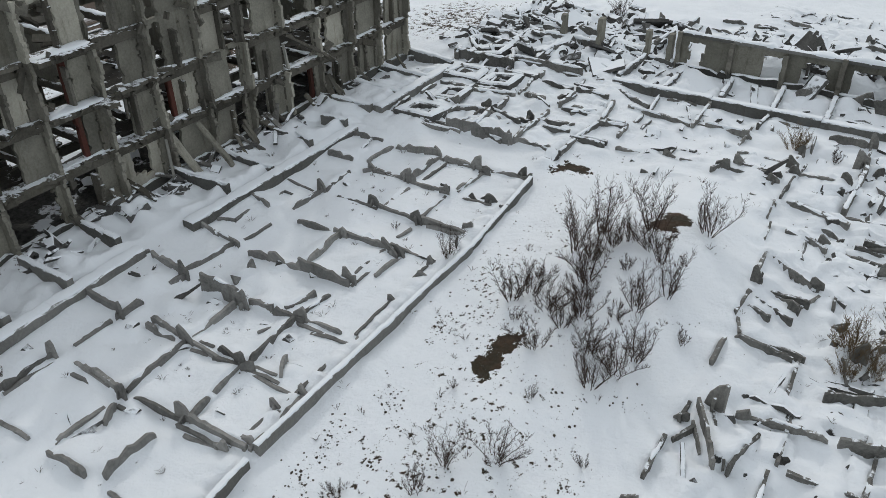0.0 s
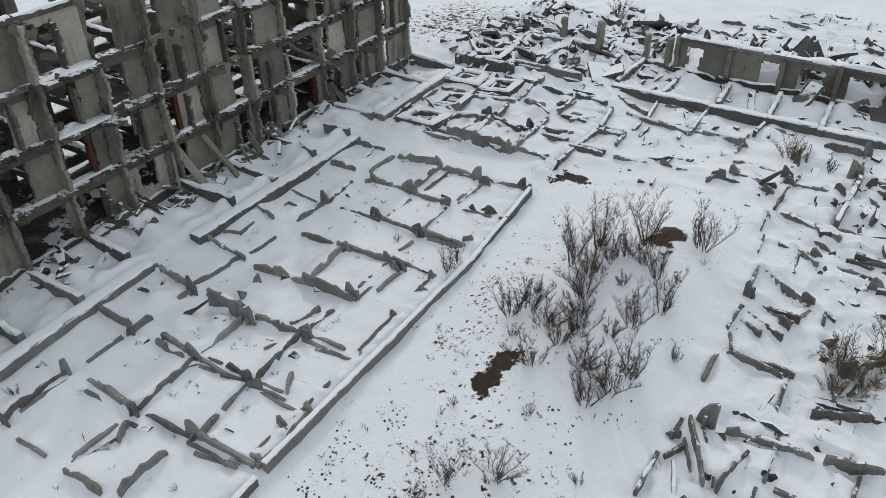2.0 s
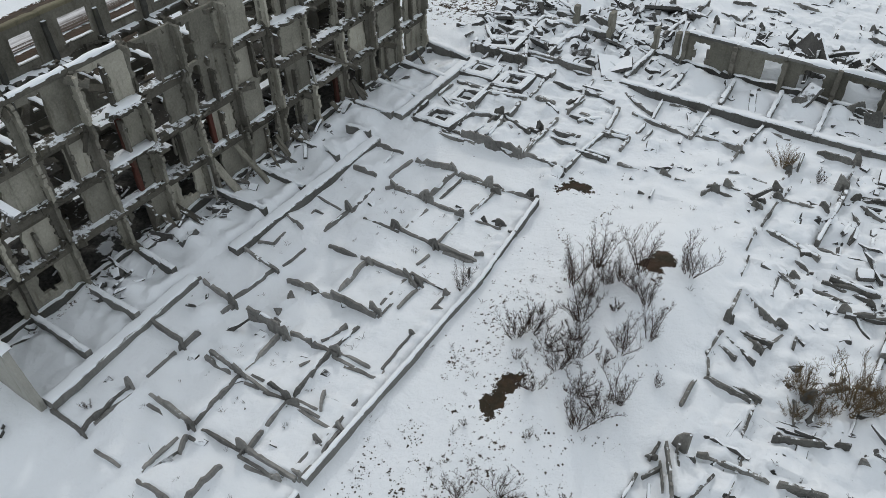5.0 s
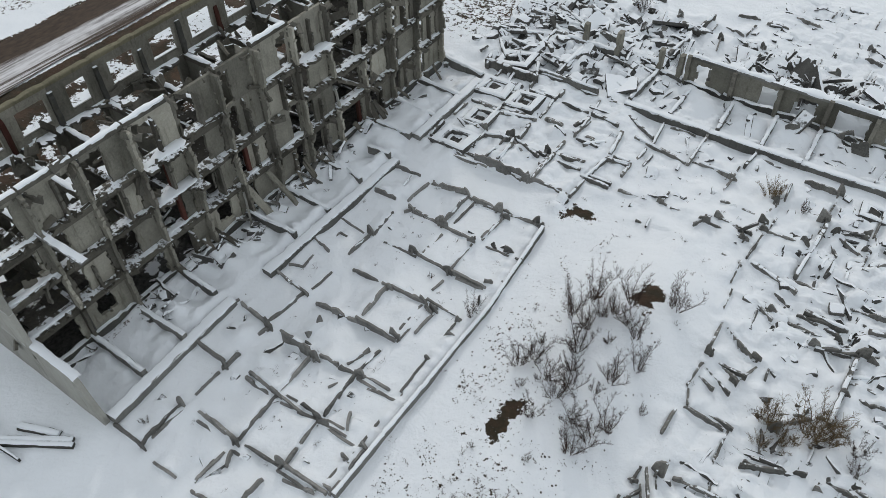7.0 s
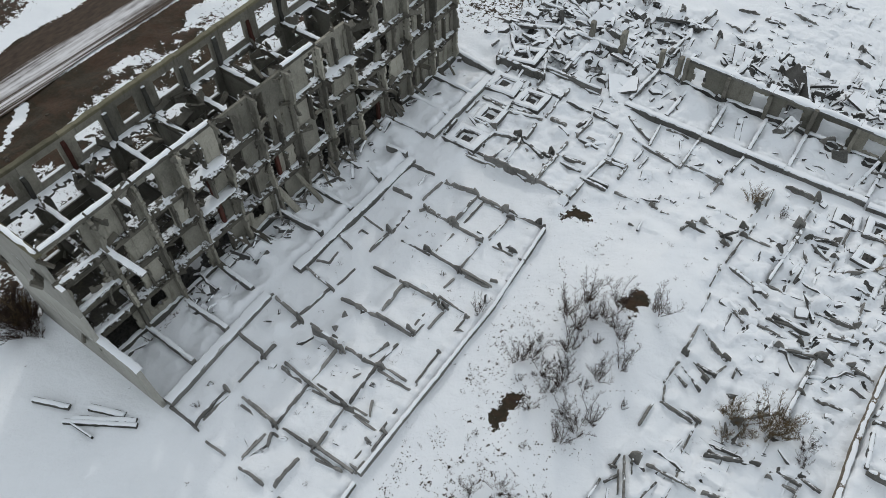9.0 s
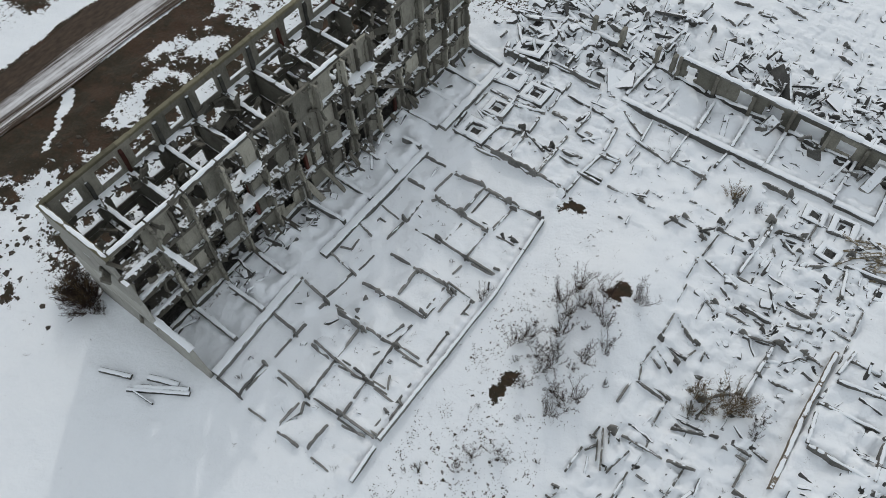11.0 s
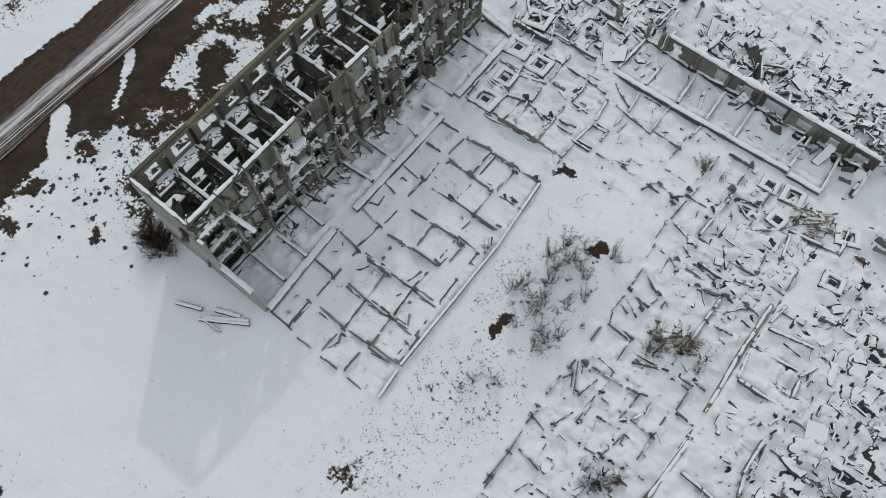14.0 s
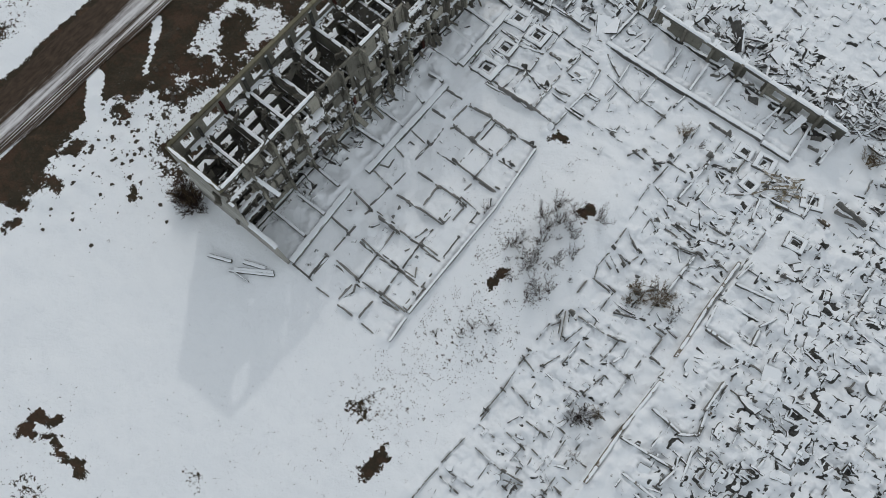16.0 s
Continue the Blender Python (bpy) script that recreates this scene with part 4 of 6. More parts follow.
A_END = [
    (-30.3, 40.5, -27.2, 39.8, 0.45), (-27.6, 39.5, -24.8, 39.9, 0.4), (-27.7, 43.7, -27.8, 46.5, 0.6), (-27.2, 43.1, -25.2, 43.7, 0.5), (-27.8, 46.5, -24.8, 46.7, 0.45),
    (-30.5, 46.3, -27.5, 46.0, 0.35), (-27.2, 40.6, -27.2, 43.5, 0.35), (-24.3, 41.0, -24.8, 43.7, 0.55), (-24.6, 43.7, -22.1, 42.9, 0.55), (-21.6, 42.2, -21.2, 43.9, 0.4),
    (-21.2, 43.9, -18.8, 44.2, 0.5), (-21.2, 40.8, -21.4, 42.4, 0.4), (-17.9, 43.2, -17.8, 45.8, 0.45), (-17.9, 43.2, -16.1, 43.3, 0.45), (-17.3, 46.0, -15.9, 46.0, 0.55),
    (-15.9, 46.0, -15.9, 44.6, 0.4), (-20.5, 47.1, -18.9, 47.1, 0.35), (-26.4, 50.2, -24.8, 50.2, 0.4), (-24.8, 50.2, -24.5, 48.6, 0.4), (-29.0, 48.9, -26.7, 49.3, 0.35),
    (-27.0, 48.0, -26.6, 50.6, 0.4), (-21.3, 47.0, -20.9, 49.0, 0.3),
    (-27.8, 52.5, -22.1, 52.6, 0.85), (-26.2, 52.5, -26.3, 55, 0.7), (-18.4, 42.8, -16.1, 42.8, 0.5), (-18, 42.7, -17.7, 45.6, 0.45), (-17.7, 45.6, -15.9, 45.7, 0.45),
]
A_CORNER = [
    (-33.3, 55.0, -31.3, 52.9, 0.6), (-31.3, 52.9, -29.3, 55.0, 0.6), (-31.4, 54.5, -30.7, 56.2, 0.5), (-30.7, 57.3, -28.3, 55.8, 0.7), (-33.1, 60.3, -30.5, 60.6, 0.6),
    (-29.6, 58.6, -26.5, 58.4, 0.6), (-31.4, 62.6, -27.9, 60.9, 0.7), (-29.1, 64.8, -27.1, 63.2, 0.6),
    (-26.0, 54.2, -26.2, 55.9, 0.5), (-32.3, 51.1, -27.3, 51.3, 1.0), (-27.5, 49.7, -27.1, 47.7, 0.4), (-27.4, 45.9, -24.6, 46.9, 0.45), (-20.0, 46.2, -18.7, 47.4, 0.35),
    (-17.7, 46.2, -18.2, 49.2, 0.4), (-21.6, 47.7, -21.2, 49.4, 0.3), (-24.1, 47.4, -22.5, 47.4, 0.3), (-27.3, 51.3, -28.5, 53.7, 0.7), (-32.5, 52.3, -31.9, 50.7, 0.8),
    (-33.5, 56.3, -30.4, 57.8, 0.6), (-26.1, 59.9, -26.4, 62.3, 0.6), 
]
B_CORR = [
    (-19.6, 52.6, -12.5, 52.8, 0.8), (-12.5, 52.8, -5.4, 53.2, 0.8), (-5.4, 53.2, 1.2, 53.5, 0.6), (1.4, 53.2, 5, 53.3, 0.6),
]
B_CROSS = [
    (-19.5, 53.1, -19.3, 57.9, 0.7), (-16, 53.2, -16, 57.3, 0.6), (-12.1, 53.4, -12.4, 57.5, 0.7), (-8.6, 53.4, -8.8, 57.8, 0.7), (-5.2, 53.6, -5.4, 57.9, 0.6),
    (1.1, 53.9, 1.1, 59, 0.6), (4.9, 53.4, 4.5, 58.9, 0.7), (7.7, 54.7, 7.8, 60.6, 0.8),
]
B_LOW = [
    (-19.2, 51.7, -15.9, 50.0, 0.4), (-15.6, 49.3, -16.0, 52.2, 0.4), (-17.1, 49.3, -12.6, 48.6, 0.4), (-12.4, 48.5, -12.5, 53.4, 0.5), (-11.7, 49.0, -8.9, 49.0, 0.6),
    (-8.8, 50.7, -8.6, 52.8, 0.5), (-15.8, 46.9, -15.8, 48.6, 0.3), (-15.1, 46.6, -15.1, 48.2, 0.3), (-17.2, 45.5, -15.9, 45.9, 0.5), (-15.9, 44.5, -15.9, 45.9, 0.4),
    (-7.9, 50.9, -8.1, 51.7, 0.3),
]
C_CORR = [
    (7.7, 26.8, 7.3, 33, 0.7), (7.3, 33, 7.2, 39.5, 0.7), (7.9, 10.8, 7.7, 17.2, 0.7), (7.7, 17.2, 7.9, 23.7, 0.7), (7.9, 23.8, 13.7, 24.1, 0.5),
    (7.5, 49.5, 12.5, 49.3, 0.4),
]
C_FRONT = [
    (-4.4, -0, -4.2, 2.7, 0.4), (-4.3, 3.3, -4, 6.6, 0.5), (-3.8, 7.9, -3.8, 9.7, 0.4), (-4.1, 10.2, -4, 12.9, 0.5), (-3.1, 3.1, -0.4, 3.4, 0.5), (-0.4, 3.4, -0.6, 6.3, 0.4),
    (-2.7, 6.6, 1, 6.5, 0.5), (1, 6.5, 3.2, 6.9, 0.9),
]
C_NEAR = [
    (-4.0, 12.9, -4.3, 16.1, 0.45), (-4.6, 16.6, -3.7, 18.3, 0.3), (-4.4, 16.8, -2.7, 16.4, 0.35), (-1.8, 15.6, -1.7, 13.7, 0.35), (-3.5, 13.7, -1.4, 13.4, 0.45),
    (-2.3, 17.4, -1.6, 19.4, 0.35), (0.5, 20.4, 2.6, 20.8, 0.3), (2.0, 21.2, 2.2, 23.7, 0.35), (2.6, 17.7, 3.2, 20.7, 0.5), (3.2, 20.7, 5.7, 20.2, 0.4),
    (1.0, 17.4, 2.6, 17.6, 0.4), (1.5, 13.4, 3.6, 13.4, 0.4), (-1.1, 9.8, 0.9, 9.6, 0.45), (0.9, 6.7, 1.0, 9.7, 0.4), (1.9, 10.1, 4.4, 9.8, 0.5),
    (4.2, 9.8, 4.0, 12.9, 0.5), (3.6, 7.8, 3.6, 10.1, 0.45), (5.2, 9.9, 7.0, 9.9, 0.4), (5.1, 17.1, 6.7, 16.9, 0.25), (1.5, 5.9, 3.4, 6.7, 0.5),
    (5.5, 7.1, 5.3, 9.7, 0.4), (4.2, 6.6, 5.3, 6.6, 0.4),
]
C_MID = [
    (-4.7, 35.4, -4.9, 37.9, 0.4), (-4.7, 35.1, -2.0, 33.7, 0.6), (-4.8, 31.0, -3.8, 28.4, 0.45), (-3.9, 28.2, -1.5, 28.2, 0.7), (-4.5, 31.7, -2.1, 30.5, 0.5),
    (-3.8, 32.4, -2.1, 31.5, 0.6), (-2.2, 31.4, -1.5, 33.3, 0.35), (-3.9, 38.1, -2.0, 37.2, 0.7), (-3.8, 40.4, -1.5, 39.1, 0.5), (-8.1, 43.7, -5.6, 43.3, 0.5),
    (-2.0, 37.0, -1.7, 39.1, 0.5), (-4.2, 30.7, -3.0, 30.3, 0.5), (-1.9, 43.6, -2.0, 47.3, 0.45), (-5.6, 43.6, -5.6, 46.9, 0.45), (-5.0, 42.7, -4.9, 46.3, 0.4),
    (-1.2, 47.2, 0.7, 48.2, 0.6), (2.2, 45.3, 1.1, 49.2, 0.6), (2.1, 45.4, 4.1, 47.1, 0.5), (-0.7, 38.7, 1.7, 38.5, 0.6), (0.8, 37.0, 2.8, 37.7, 0.5),
    (2.8, 39.4, 4.8, 40.1, 0.5), (3.1, 34.3, 3.1, 37.1, 0.7), (3.8, 37.4, 5.5, 37.8, 0.3), (-1.7, 33.9, -0.4, 33.5, 0.4), (0.6, 28.1, 0.0, 29.9, 0.7),
    (0.0, 26.6, 3.1, 28.0, 1.0), (-2.6, 24.0, 0.6, 24.2, 0.8), (3.7, 27.9, 5.6, 28.2, 0.6), (0.7, 31.0, 2.3, 31.7, 0.6), (0.7, 29.9, 2.9, 32.2, 0.8),
    (-1.1, 46.3, -0.4, 45.1, 0.5), (0.6, 48.2, 1.1, 46.6, 0.4), (-0.6, 27.1, 0.3, 27.0, 0.3),
    (-3.9, 23.4, -2.5, 20.7, 0.9), (-3.4, 23.6, -2.2, 21.0, 0.7), (-2.1, 20.9, -1.6, 23.2, 0.7), (-4.2, 21.4, -3.7, 22.2, 0.5), (0.9, 24.2, 2.9, 24.8, 0.9),
]
C_RIGHT_1 = [
    (-0.9, 38.7, 1.3, 39, 0.7), (1.1, 36.9, 3.2, 37.6, 0.9), (2.7, 40, 5.1, 40.3, 0.5), (3.3, 34.3, 3.2, 37.1, 0.6), (4.1, 37.5, 5.8, 37.6, 0.3),
    (3.9, 34.4, 5.9, 34.7, 0.5), (3.6, 27.6, 5.6, 27.7, 0.7), (3, 32.1, 3.3, 34.3, 0.6), (-1.9, 45.7, -2, 47.9, 0.6), (-1.6, 47.6, 0.8, 48.3, 0.8),
]
C_RIGHT_2 = [
    (-0.9, 47, 1.2, 46.1, 0.6), (-1.9, 44.4, -1.9, 45.7, 0.5), (-2, 42.2, -2, 44.6, 0.4), (-6.7, 40.7, -5.2, 40.5, 0.4), (-9.3, 42.1, -8.5, 43.7, 0.5),
    (-8.1, 43.8, -6.2, 43.2, 0.5), (-5.8, 43.2, -5.5, 47.2, 0.6), (-5.5, 47.3, -5.7, 49.8, 0.4), (-12.9, 40.7, -10.2, 40.8, 0.3),
]
D_YARD = [
    (7.5, 24.0, 12.9, 24.2, 0.5), (12.9, 23.9, 12.8, 27.4, 1.0), (8.8, 20.8, 12.3, 20.6, 0.5), (12.2, 20.3, 13.8, 21.5, 0.7), (13.8, 21.5, 13.1, 24.1, 0.5),
    (8.0, 16.5, 13.9, 17.3, 0.6), (13.9, 17.3, 13.5, 15.1, 0.5), (14.2, 19.8, 15.0, 16.8, 0.5), (9.4, 13.0, 13.1, 13.0, 0.4), (10.1, 13.8, 14.1, 13.9, 0.5),
    (14.6, 20.2, 17.6, 20.2, 0.3), (8.4, 31.0, 13.1, 31.2, 0.5), (8.3, 31.2, 7.9, 33.8, 0.35), (13.1, 31.2, 12.7, 34.3, 0.6), (7.7, 34.7, 12.3, 35.2, 0.6),
    (7.7, 35.2, 8.1, 37.0, 0.4), (8.1, 37.0, 12.3, 37.9, 0.5), (12.5, 34.6, 13.4, 36.4, 0.5), (8.3, 39.2, 10.5, 39.3, 0.4), (7.9, 37.6, 8.3, 40.1, 0.4),
    (-0.6, 39.0, 2.1, 39.0, 0.5), (3.1, 39.5, 5.0, 40.1, 0.4), (-2.0, 41.6, -1.8, 47.3, 0.5), (-4.8, 41.2, -1.5, 40.3, 0.3), (3.0, 35.8, 4.7, 36.5, 0.2),
    (3.1, 31.8, 3.1, 37.1, 0.45), (12.1, 51.3, 17.4, 52.3, 0.6), (4.7, 47.6, 9.7, 48.3, 0.5), (9.7, 48.3, 9.2, 51.3, 0.4), (4.9, 47.3, 5.6, 44.5, 0.4),
    (18.9, 35.4, 19.4, 41.9, 0.5), (19.4, 41.9, 19.4, 46.7, 0.5),
    (11.3, 40.8, 12.7, 41.1, 0.8), (20.9, 24.3, 22.6, 24.5, 0.5), (22.6, 24.5, 22.4, 27, 0.5), (27.4, 28.3, 27.3, 30.6, 0.4), (20, 21.1, 20, 23.6, 0.4),
]
BANKS = []


def prism(name, mat, ring, t, seed):
    """A flat torn leaf: the outline lies in x and z, t is its thickness."""
    r = random.Random(seed)
    n = len(ring)
    verts = [(x + 0.03 * r.uniform(-1, 1), y, z + 0.03 * r.uniform(-1, 1)) for y in (-t / 2, t / 2) for x, z in ring]
    faces = [tuple(range(n)), tuple(range(2 * n - 1, n - 1, -1))]
    faces += [(i, n + i, n + (i + 1) % n, (i + 1) % n) for i in range(n)]
    return fill_mesh(name, verts, faces, mat)


def leaf_mesh(length, h, w, top, r, mat):
    """A thin upright wall with a torn upper edge and sharp corners, its foot sunk in the snow."""
    at = [0.0]
    while at[-1] < length - 0.15:
        at.append(min(length, at[-1] + r.uniform(0.12, 0.5)))
    at[-1] = length
    up = [max(0.1, 0.9 * top(u) + h * r.choice((0, 0, 0.08, -0.12)) * r.random()) for u in at]
    up[0] *= r.uniform(0.5, 1.15)
    up[-1] *= r.uniform(0.5, 1.15)
    verts, faces, n = [], [], len(at)
    for u, z in zip(at, up):
        c, e = 0.02 * r.uniform(-1, 1), 0.03 * r.uniform(-1, 1)
        verts += [(u, -w / 2 + c, -0.4), (u + e, -w / 2 + c, z), (u + e, w / 2 + c, z + 0.04 * r.uniform(-1, 1)), (u, w / 2 + c, -0.4)]
    for i in range(n - 1):
        faces += [(4 * i + j, 4 * i + 4 + j, 4 * i + 5 + j, 4 * i + 1 + j) for j in range(3)]
    faces += [(0, 1, 2, 3), (4 * n - 1, 4 * n - 2, 4 * n - 3, 4 * n - 4)]
    return fill_mesh("low_wall", verts, faces, mat)


def stump(parent, inv, x, y, h, mat, seed):
    """What is left of a room corner: a torn fin across and a lower one along."""
    r = random.Random(int(seed * 331) + 3)
    z = gz(x, y) - 0.3
    for turn, w, k in ((0.0, r.uniform(0.45, 0.75), 1.0), (1.57, r.uniform(0.25, 0.5), r.uniform(0.5, 0.8))):
        top = (h + 0.42) * k
        f = r.choice((-1, 1))
        ring = [(-w * f * 0.65, 0), (w * f * 0.65, 0), (w * f / 2, top * r.uniform(0.45, 0.75)), (w * f * 0.15, top * r.uniform(0.7, 0.88)), (-w * f * 0.3, top), (-w * f * 0.5, top * r.uniform(0.85, 1.0))]
        m = Matrix.Translation((x + r.gauss(0, 0.05), y + r.gauss(0, 0.05), z)) @ Matrix.Rotation(turn + r.gauss(0, 0.15), 4, "Z") @ Matrix.Rotation(r.gauss(0, 0.1), 4, "X")
        part("wall_stump", prism("wall_stump", mat, ring, r.uniform(0.09, 0.14), int(seed * 77)), parent, inv @ m)


def footing(name, at, label, rows, width, mat, thick=0.16, gaps=0.35, rag=0.07, thin=False, bank=0, ends=0.16, corners=()):
    """A group of low walls left of a wing; thick ones carry snow on top, thin ones are torn room walls with snow blown up behind."""
    t = thing(name, at, label, "foundation")
    inv = Matrix.Translation(at).inverted()
    for i, (x0, y0, x1, y1, h) in enumerate(rows):
        length = math.hypot(x1 - x0, y1 - y0)
        z = min(gz(x0, y0), gz(x1, y1), gz((x0 + x1) / 2, (y0 + y1) / 2))
        m = Matrix.Translation((x0, y0, z)) @ Matrix.Rotation(math.atan2(y1 - y0, x1 - x0), 4, "Z")
        seed = i * 1.37 + x0
        wd = width * (1 + 0.25 * wob(x0, y1)) if thin else width
        r = random.Random(int(seed * 100))
        nx, ny = -(y1 - y0) / length, (x1 - x0) / length
        if not thin:
            lee = bank or (r.choice((-1, 1)) if r.random() < 0.75 else 0)
            for k in range(int(length / 0.4) + 1):
                f = (k + r.random()) * 0.4 / length
                way = r.choice((-1, 1)) if not lee or r.random() < 0.3 else lee
                side = way * (wd / 2 + r.uniform(0.1, 0.35) + (0.3 if way == lee else 0))
                grow = r.uniform(0.3, 0.8) if way == lee else r.uniform(0.0, 0.25)
                DRIFTS.append((x0 + f * (x1 - x0) + nx * side, y0 + f * (y1 - y0) + ny * side, r.uniform(0.35, 0.8), min(0.6, h) * grow))
            o = part("low_wall", bar_mesh("low_wall", mat, length, wd, h, seed, rag, 0.35, keep_ends=True), t, inv @ m)
            part("snow_cap", cap_mesh(length, wd * 0.98, thick, seed, gaps), o, Matrix.Translation((0, 0, h - 0.02)))
            continue
        lee = 1 if -0.45 * nx + 0.9 * ny > 0 else -1
        BANKS.append((x0, y0, x1, y1, lee, h * r.uniform(0.3, 0.75)))
        lean = Matrix.Rotation(r.gauss(0, 0.07) if h < 0.75 else r.gauss(0, 0.16), 4, "X")
        slope = r.uniform(-0.25, 0.25)

        def top(u, h=h, q=seed, e=length, slope=slope):
            f = 0.9 + slope * (u / e - 0.5) + 0.3 * wob(u * 0.7, q * 1.9) + 0.16 * wob(u * 2.4, q)
            if wob(u * 0.9 + 7.3, q * 3.1) > 0.33:
                f *= 0.55
            return h * max(0.3, f)
        part("low_wall", leaf_mesh(length, h, wd, top, r, mat), t, inv @ m @ lean)
        if h > 0.45 and length > 2 and mat is ROOM and r.random() < 0.25:
            a, n = r.uniform(0, 0.3) * length, length * r.uniform(0.35, 0.6)
            part("wall_leaf", leaf_mesh(n, h * 0.6, 0.08, lambda u, h=h: h * (0.5 + 0.3 * wob(u, seed)), r, mat), t, inv @ m @ Matrix.Translation((a, r.choice((-1, 1)) * r.uniform(0.26, 0.4), 0)))
        if length > 1.6 and r.random() < 0.15:
            part("snow_cap", cap_mesh(length * 0.45, wd * 1.2, 0.07, seed, gaps, lambda u, top=top, a=length * 0.3: top(u + a) - 0.02), t, inv @ m @ lean @ Matrix.Translation((length * 0.3, 0, 0)))
        for x, y in ((x0, y0), (x1, y1)):
            if r.random() < ends:
                stump(t, inv, x, y, h * r.uniform(1.0, 1.5) + 0.1, mat, seed + x)
    for i, (x, y, h) in enumerate(corners):
        stump(t, inv, x, y, 0.85 * h, mat, i + x)
    return t


def room_walls(xs, ys, keep, low, high, seed):
    """Wall lines of collapsed rooms on a grid, with pieces missing."""
    r = random.Random(seed)
    rows = []
    for x in xs:
        for a, b in zip(ys, ys[1:]):
            if r.random() < keep:
                j = r.gauss(0, 0.12)
                rows.append((x + j, a + r.uniform(0, 0.9), x + j + r.gauss(0, 0.1), b - r.uniform(0, 1.2), r.uniform(low, high)))
    for y in ys:
        for a, b in zip(xs, xs[1:]):
            if r.random() < keep:
                j = r.gauss(0, 0.12)
                n = min(b - a, 3.6)
                a = r.uniform(a, b - n)
                rows.append((a + r.uniform(0, 0.9), y + j, a + n - r.uniform(0, 1.0), y + j + r.gauss(0, 0.1), r.uniform(low, high)))
    return rows


footing("foundation", (-31, 28, 0), "long snow-topped corridor footing of the fallen wing", A_CORR, 0.75, CONCRETE, 0.06, 0, 0.03, bank=1)
footing("foundation", (-16.6, 20, 0), "long snow-topped front footing of the fallen wing", A_FRONT, 0.26, CONCRETE, 0.06, 0, 0.03, bank=1)
footing("foundation", (-34, 20, 0), "snow-topped cross footings beside the standing ruin", A_CROSS, 0.34, CONCRETE, 0.1, 0.35, 0.07)
footing("foundation", (-24, 15, 0), "broken room walls of the fallen wing in snow", A_ROOMS_1, 0.15, ROOM_PALE, thin=True, ends=0.0, corners=[c for c in STUMPS if c[1] < 22])
footing("foundation", (-24, 31, 0), "grid of broken room walls half buried in snow", A_ROOMS_2, 0.15, ROOM_PALE, thin=True, ends=0.0, corners=[c for c in STUMPS if c[1] > 22])
footing("foundation", (-23, 22, 0), "nearly buried wall lines between the rooms", room_walls([-27.6, -23.6, -20.6, -17.7], [9.1, 12.4, 15.8, 19.5, 22.8, 26.2, 29.5, 32.9, 36.5], 0.5, 0.2, 0.34, 31), 0.14, ROOM_PALE, thin=True, ends=0.3)
footing("foundation", (-24, 43, 0), "tangled room walls at the wing's end", A_END, 0.22, ROOM, 0.08, 0.15, 0.1,  corners=[(-27.6, 43.7, 0.8), (-25.4, 44.0, 0.9), (-21.9, 43.9, 0.8), (-24.6, 43.6, 0.8)])
footing("foundation", (-24, 48, 0), "shallow cells of room walls under snow at the wing's end", room_walls([-30.6, -27.5, -24.5, -21.3, -18.0], [40.2, 43.5, 46.6, 49.8, 52.4], 0.8, 0.35, 0.55, 17), 0.18, ROOM, 0.07, 0.2, 0.1)
footing("foundation", (-22, 57, 0), "tumbled walls and slabs at the corner of the wings", A_CORNER, 0.3, ROOM, 0.12, 0.15, 0.12)
footing("foundation", (-8, 53, 0), "long grey corridor footing topped with snow", B_CORR, 0.6, CONCRETE, 0.08, 0, 0.03, bank=1)
footing("foundation", (-6, 56, 0), "snowy cross walls before the standing wall", B_CROSS, 0.32, CONCRETE, 0.1, 0.35, 0.14)
footing("foundation", (-12, 49, 0), "low room walls nearly buried in snow", B_LOW, 0.2, ROOM, 0.08, 0.2, 0.1)
footing("foundation", (7.8, 25, 0), "long brownish corridor footing topped with snow", C_CORR, 0.34, BROWN, 0.08, 0.25, 0.05, bank=-1)
footing("foundation", (-4, 9, 0), "broken front footing in deep snow", C_FRONT, 0.115, ROOM, thin=True)
footing("foundation", (1, 11, 0), "broken room walls of the second wing in snow", C_NEAR, 0.115, ROOM, thin=True)
footing("foundation", (1, 8, 0), "low cells of room walls in the second wing", room_walls([-4.3, -1.0, 2.3, 5.3, 7.6], [-18.2 + 3.35 * k for k in range(17)], 0.42, 0.32, 0.55, 23), 0.14, ROOM, thin=True)
footing("foundation", (-2, 30, 0), "leaning broken wall panels in snow", C_MID, 0.115, ROOM, thin=True)
footing("foundation", (0, 40, 0), "scattered broken walls in snow", C_RIGHT_1 + C_RIGHT_2, 0.115, ROOM, thin=True)
footing("foundation", (-9, 49, 0), "thin room walls before the long footing", room_walls([-15.8, -12.3, -9.0, -5.6], [43.0, 45.8, 49.1, 52.2], 0.45, 0.3, 0.42, 12), 0.115, ROOM, thin=True)
footing("foundation", (1, 45, 0), "grid of broken rooms between the wings", room_walls([-5.2, -2.0, 1.3, 4.6, 7.7], [37.8, 41.2, 44.6, 48.0, 51.6], 0.62, 0.38, 0.7, 13), 0.115, ROOM, thin=True)
BAYS_C = [4.0 + 3.35 * k for k in range(17)]
footing("foundation", (16, 30, 0), "lines of broken room walls in heaped snow", room_walls([13.4, 16.2, 19.6], BAYS_C, 0.62, 0.35, 0.72, 3), 0.115, ROOM, thin=True)
footing("foundation", (30, 34, 0), "outlying broken wall lines in heaped snow", room_walls([23.0, 26.3, 29.7, 33.0, 36.4], BAYS_C, 0.38, 0.3, 0.6, 4), 0.115, ROOM, thin=True)
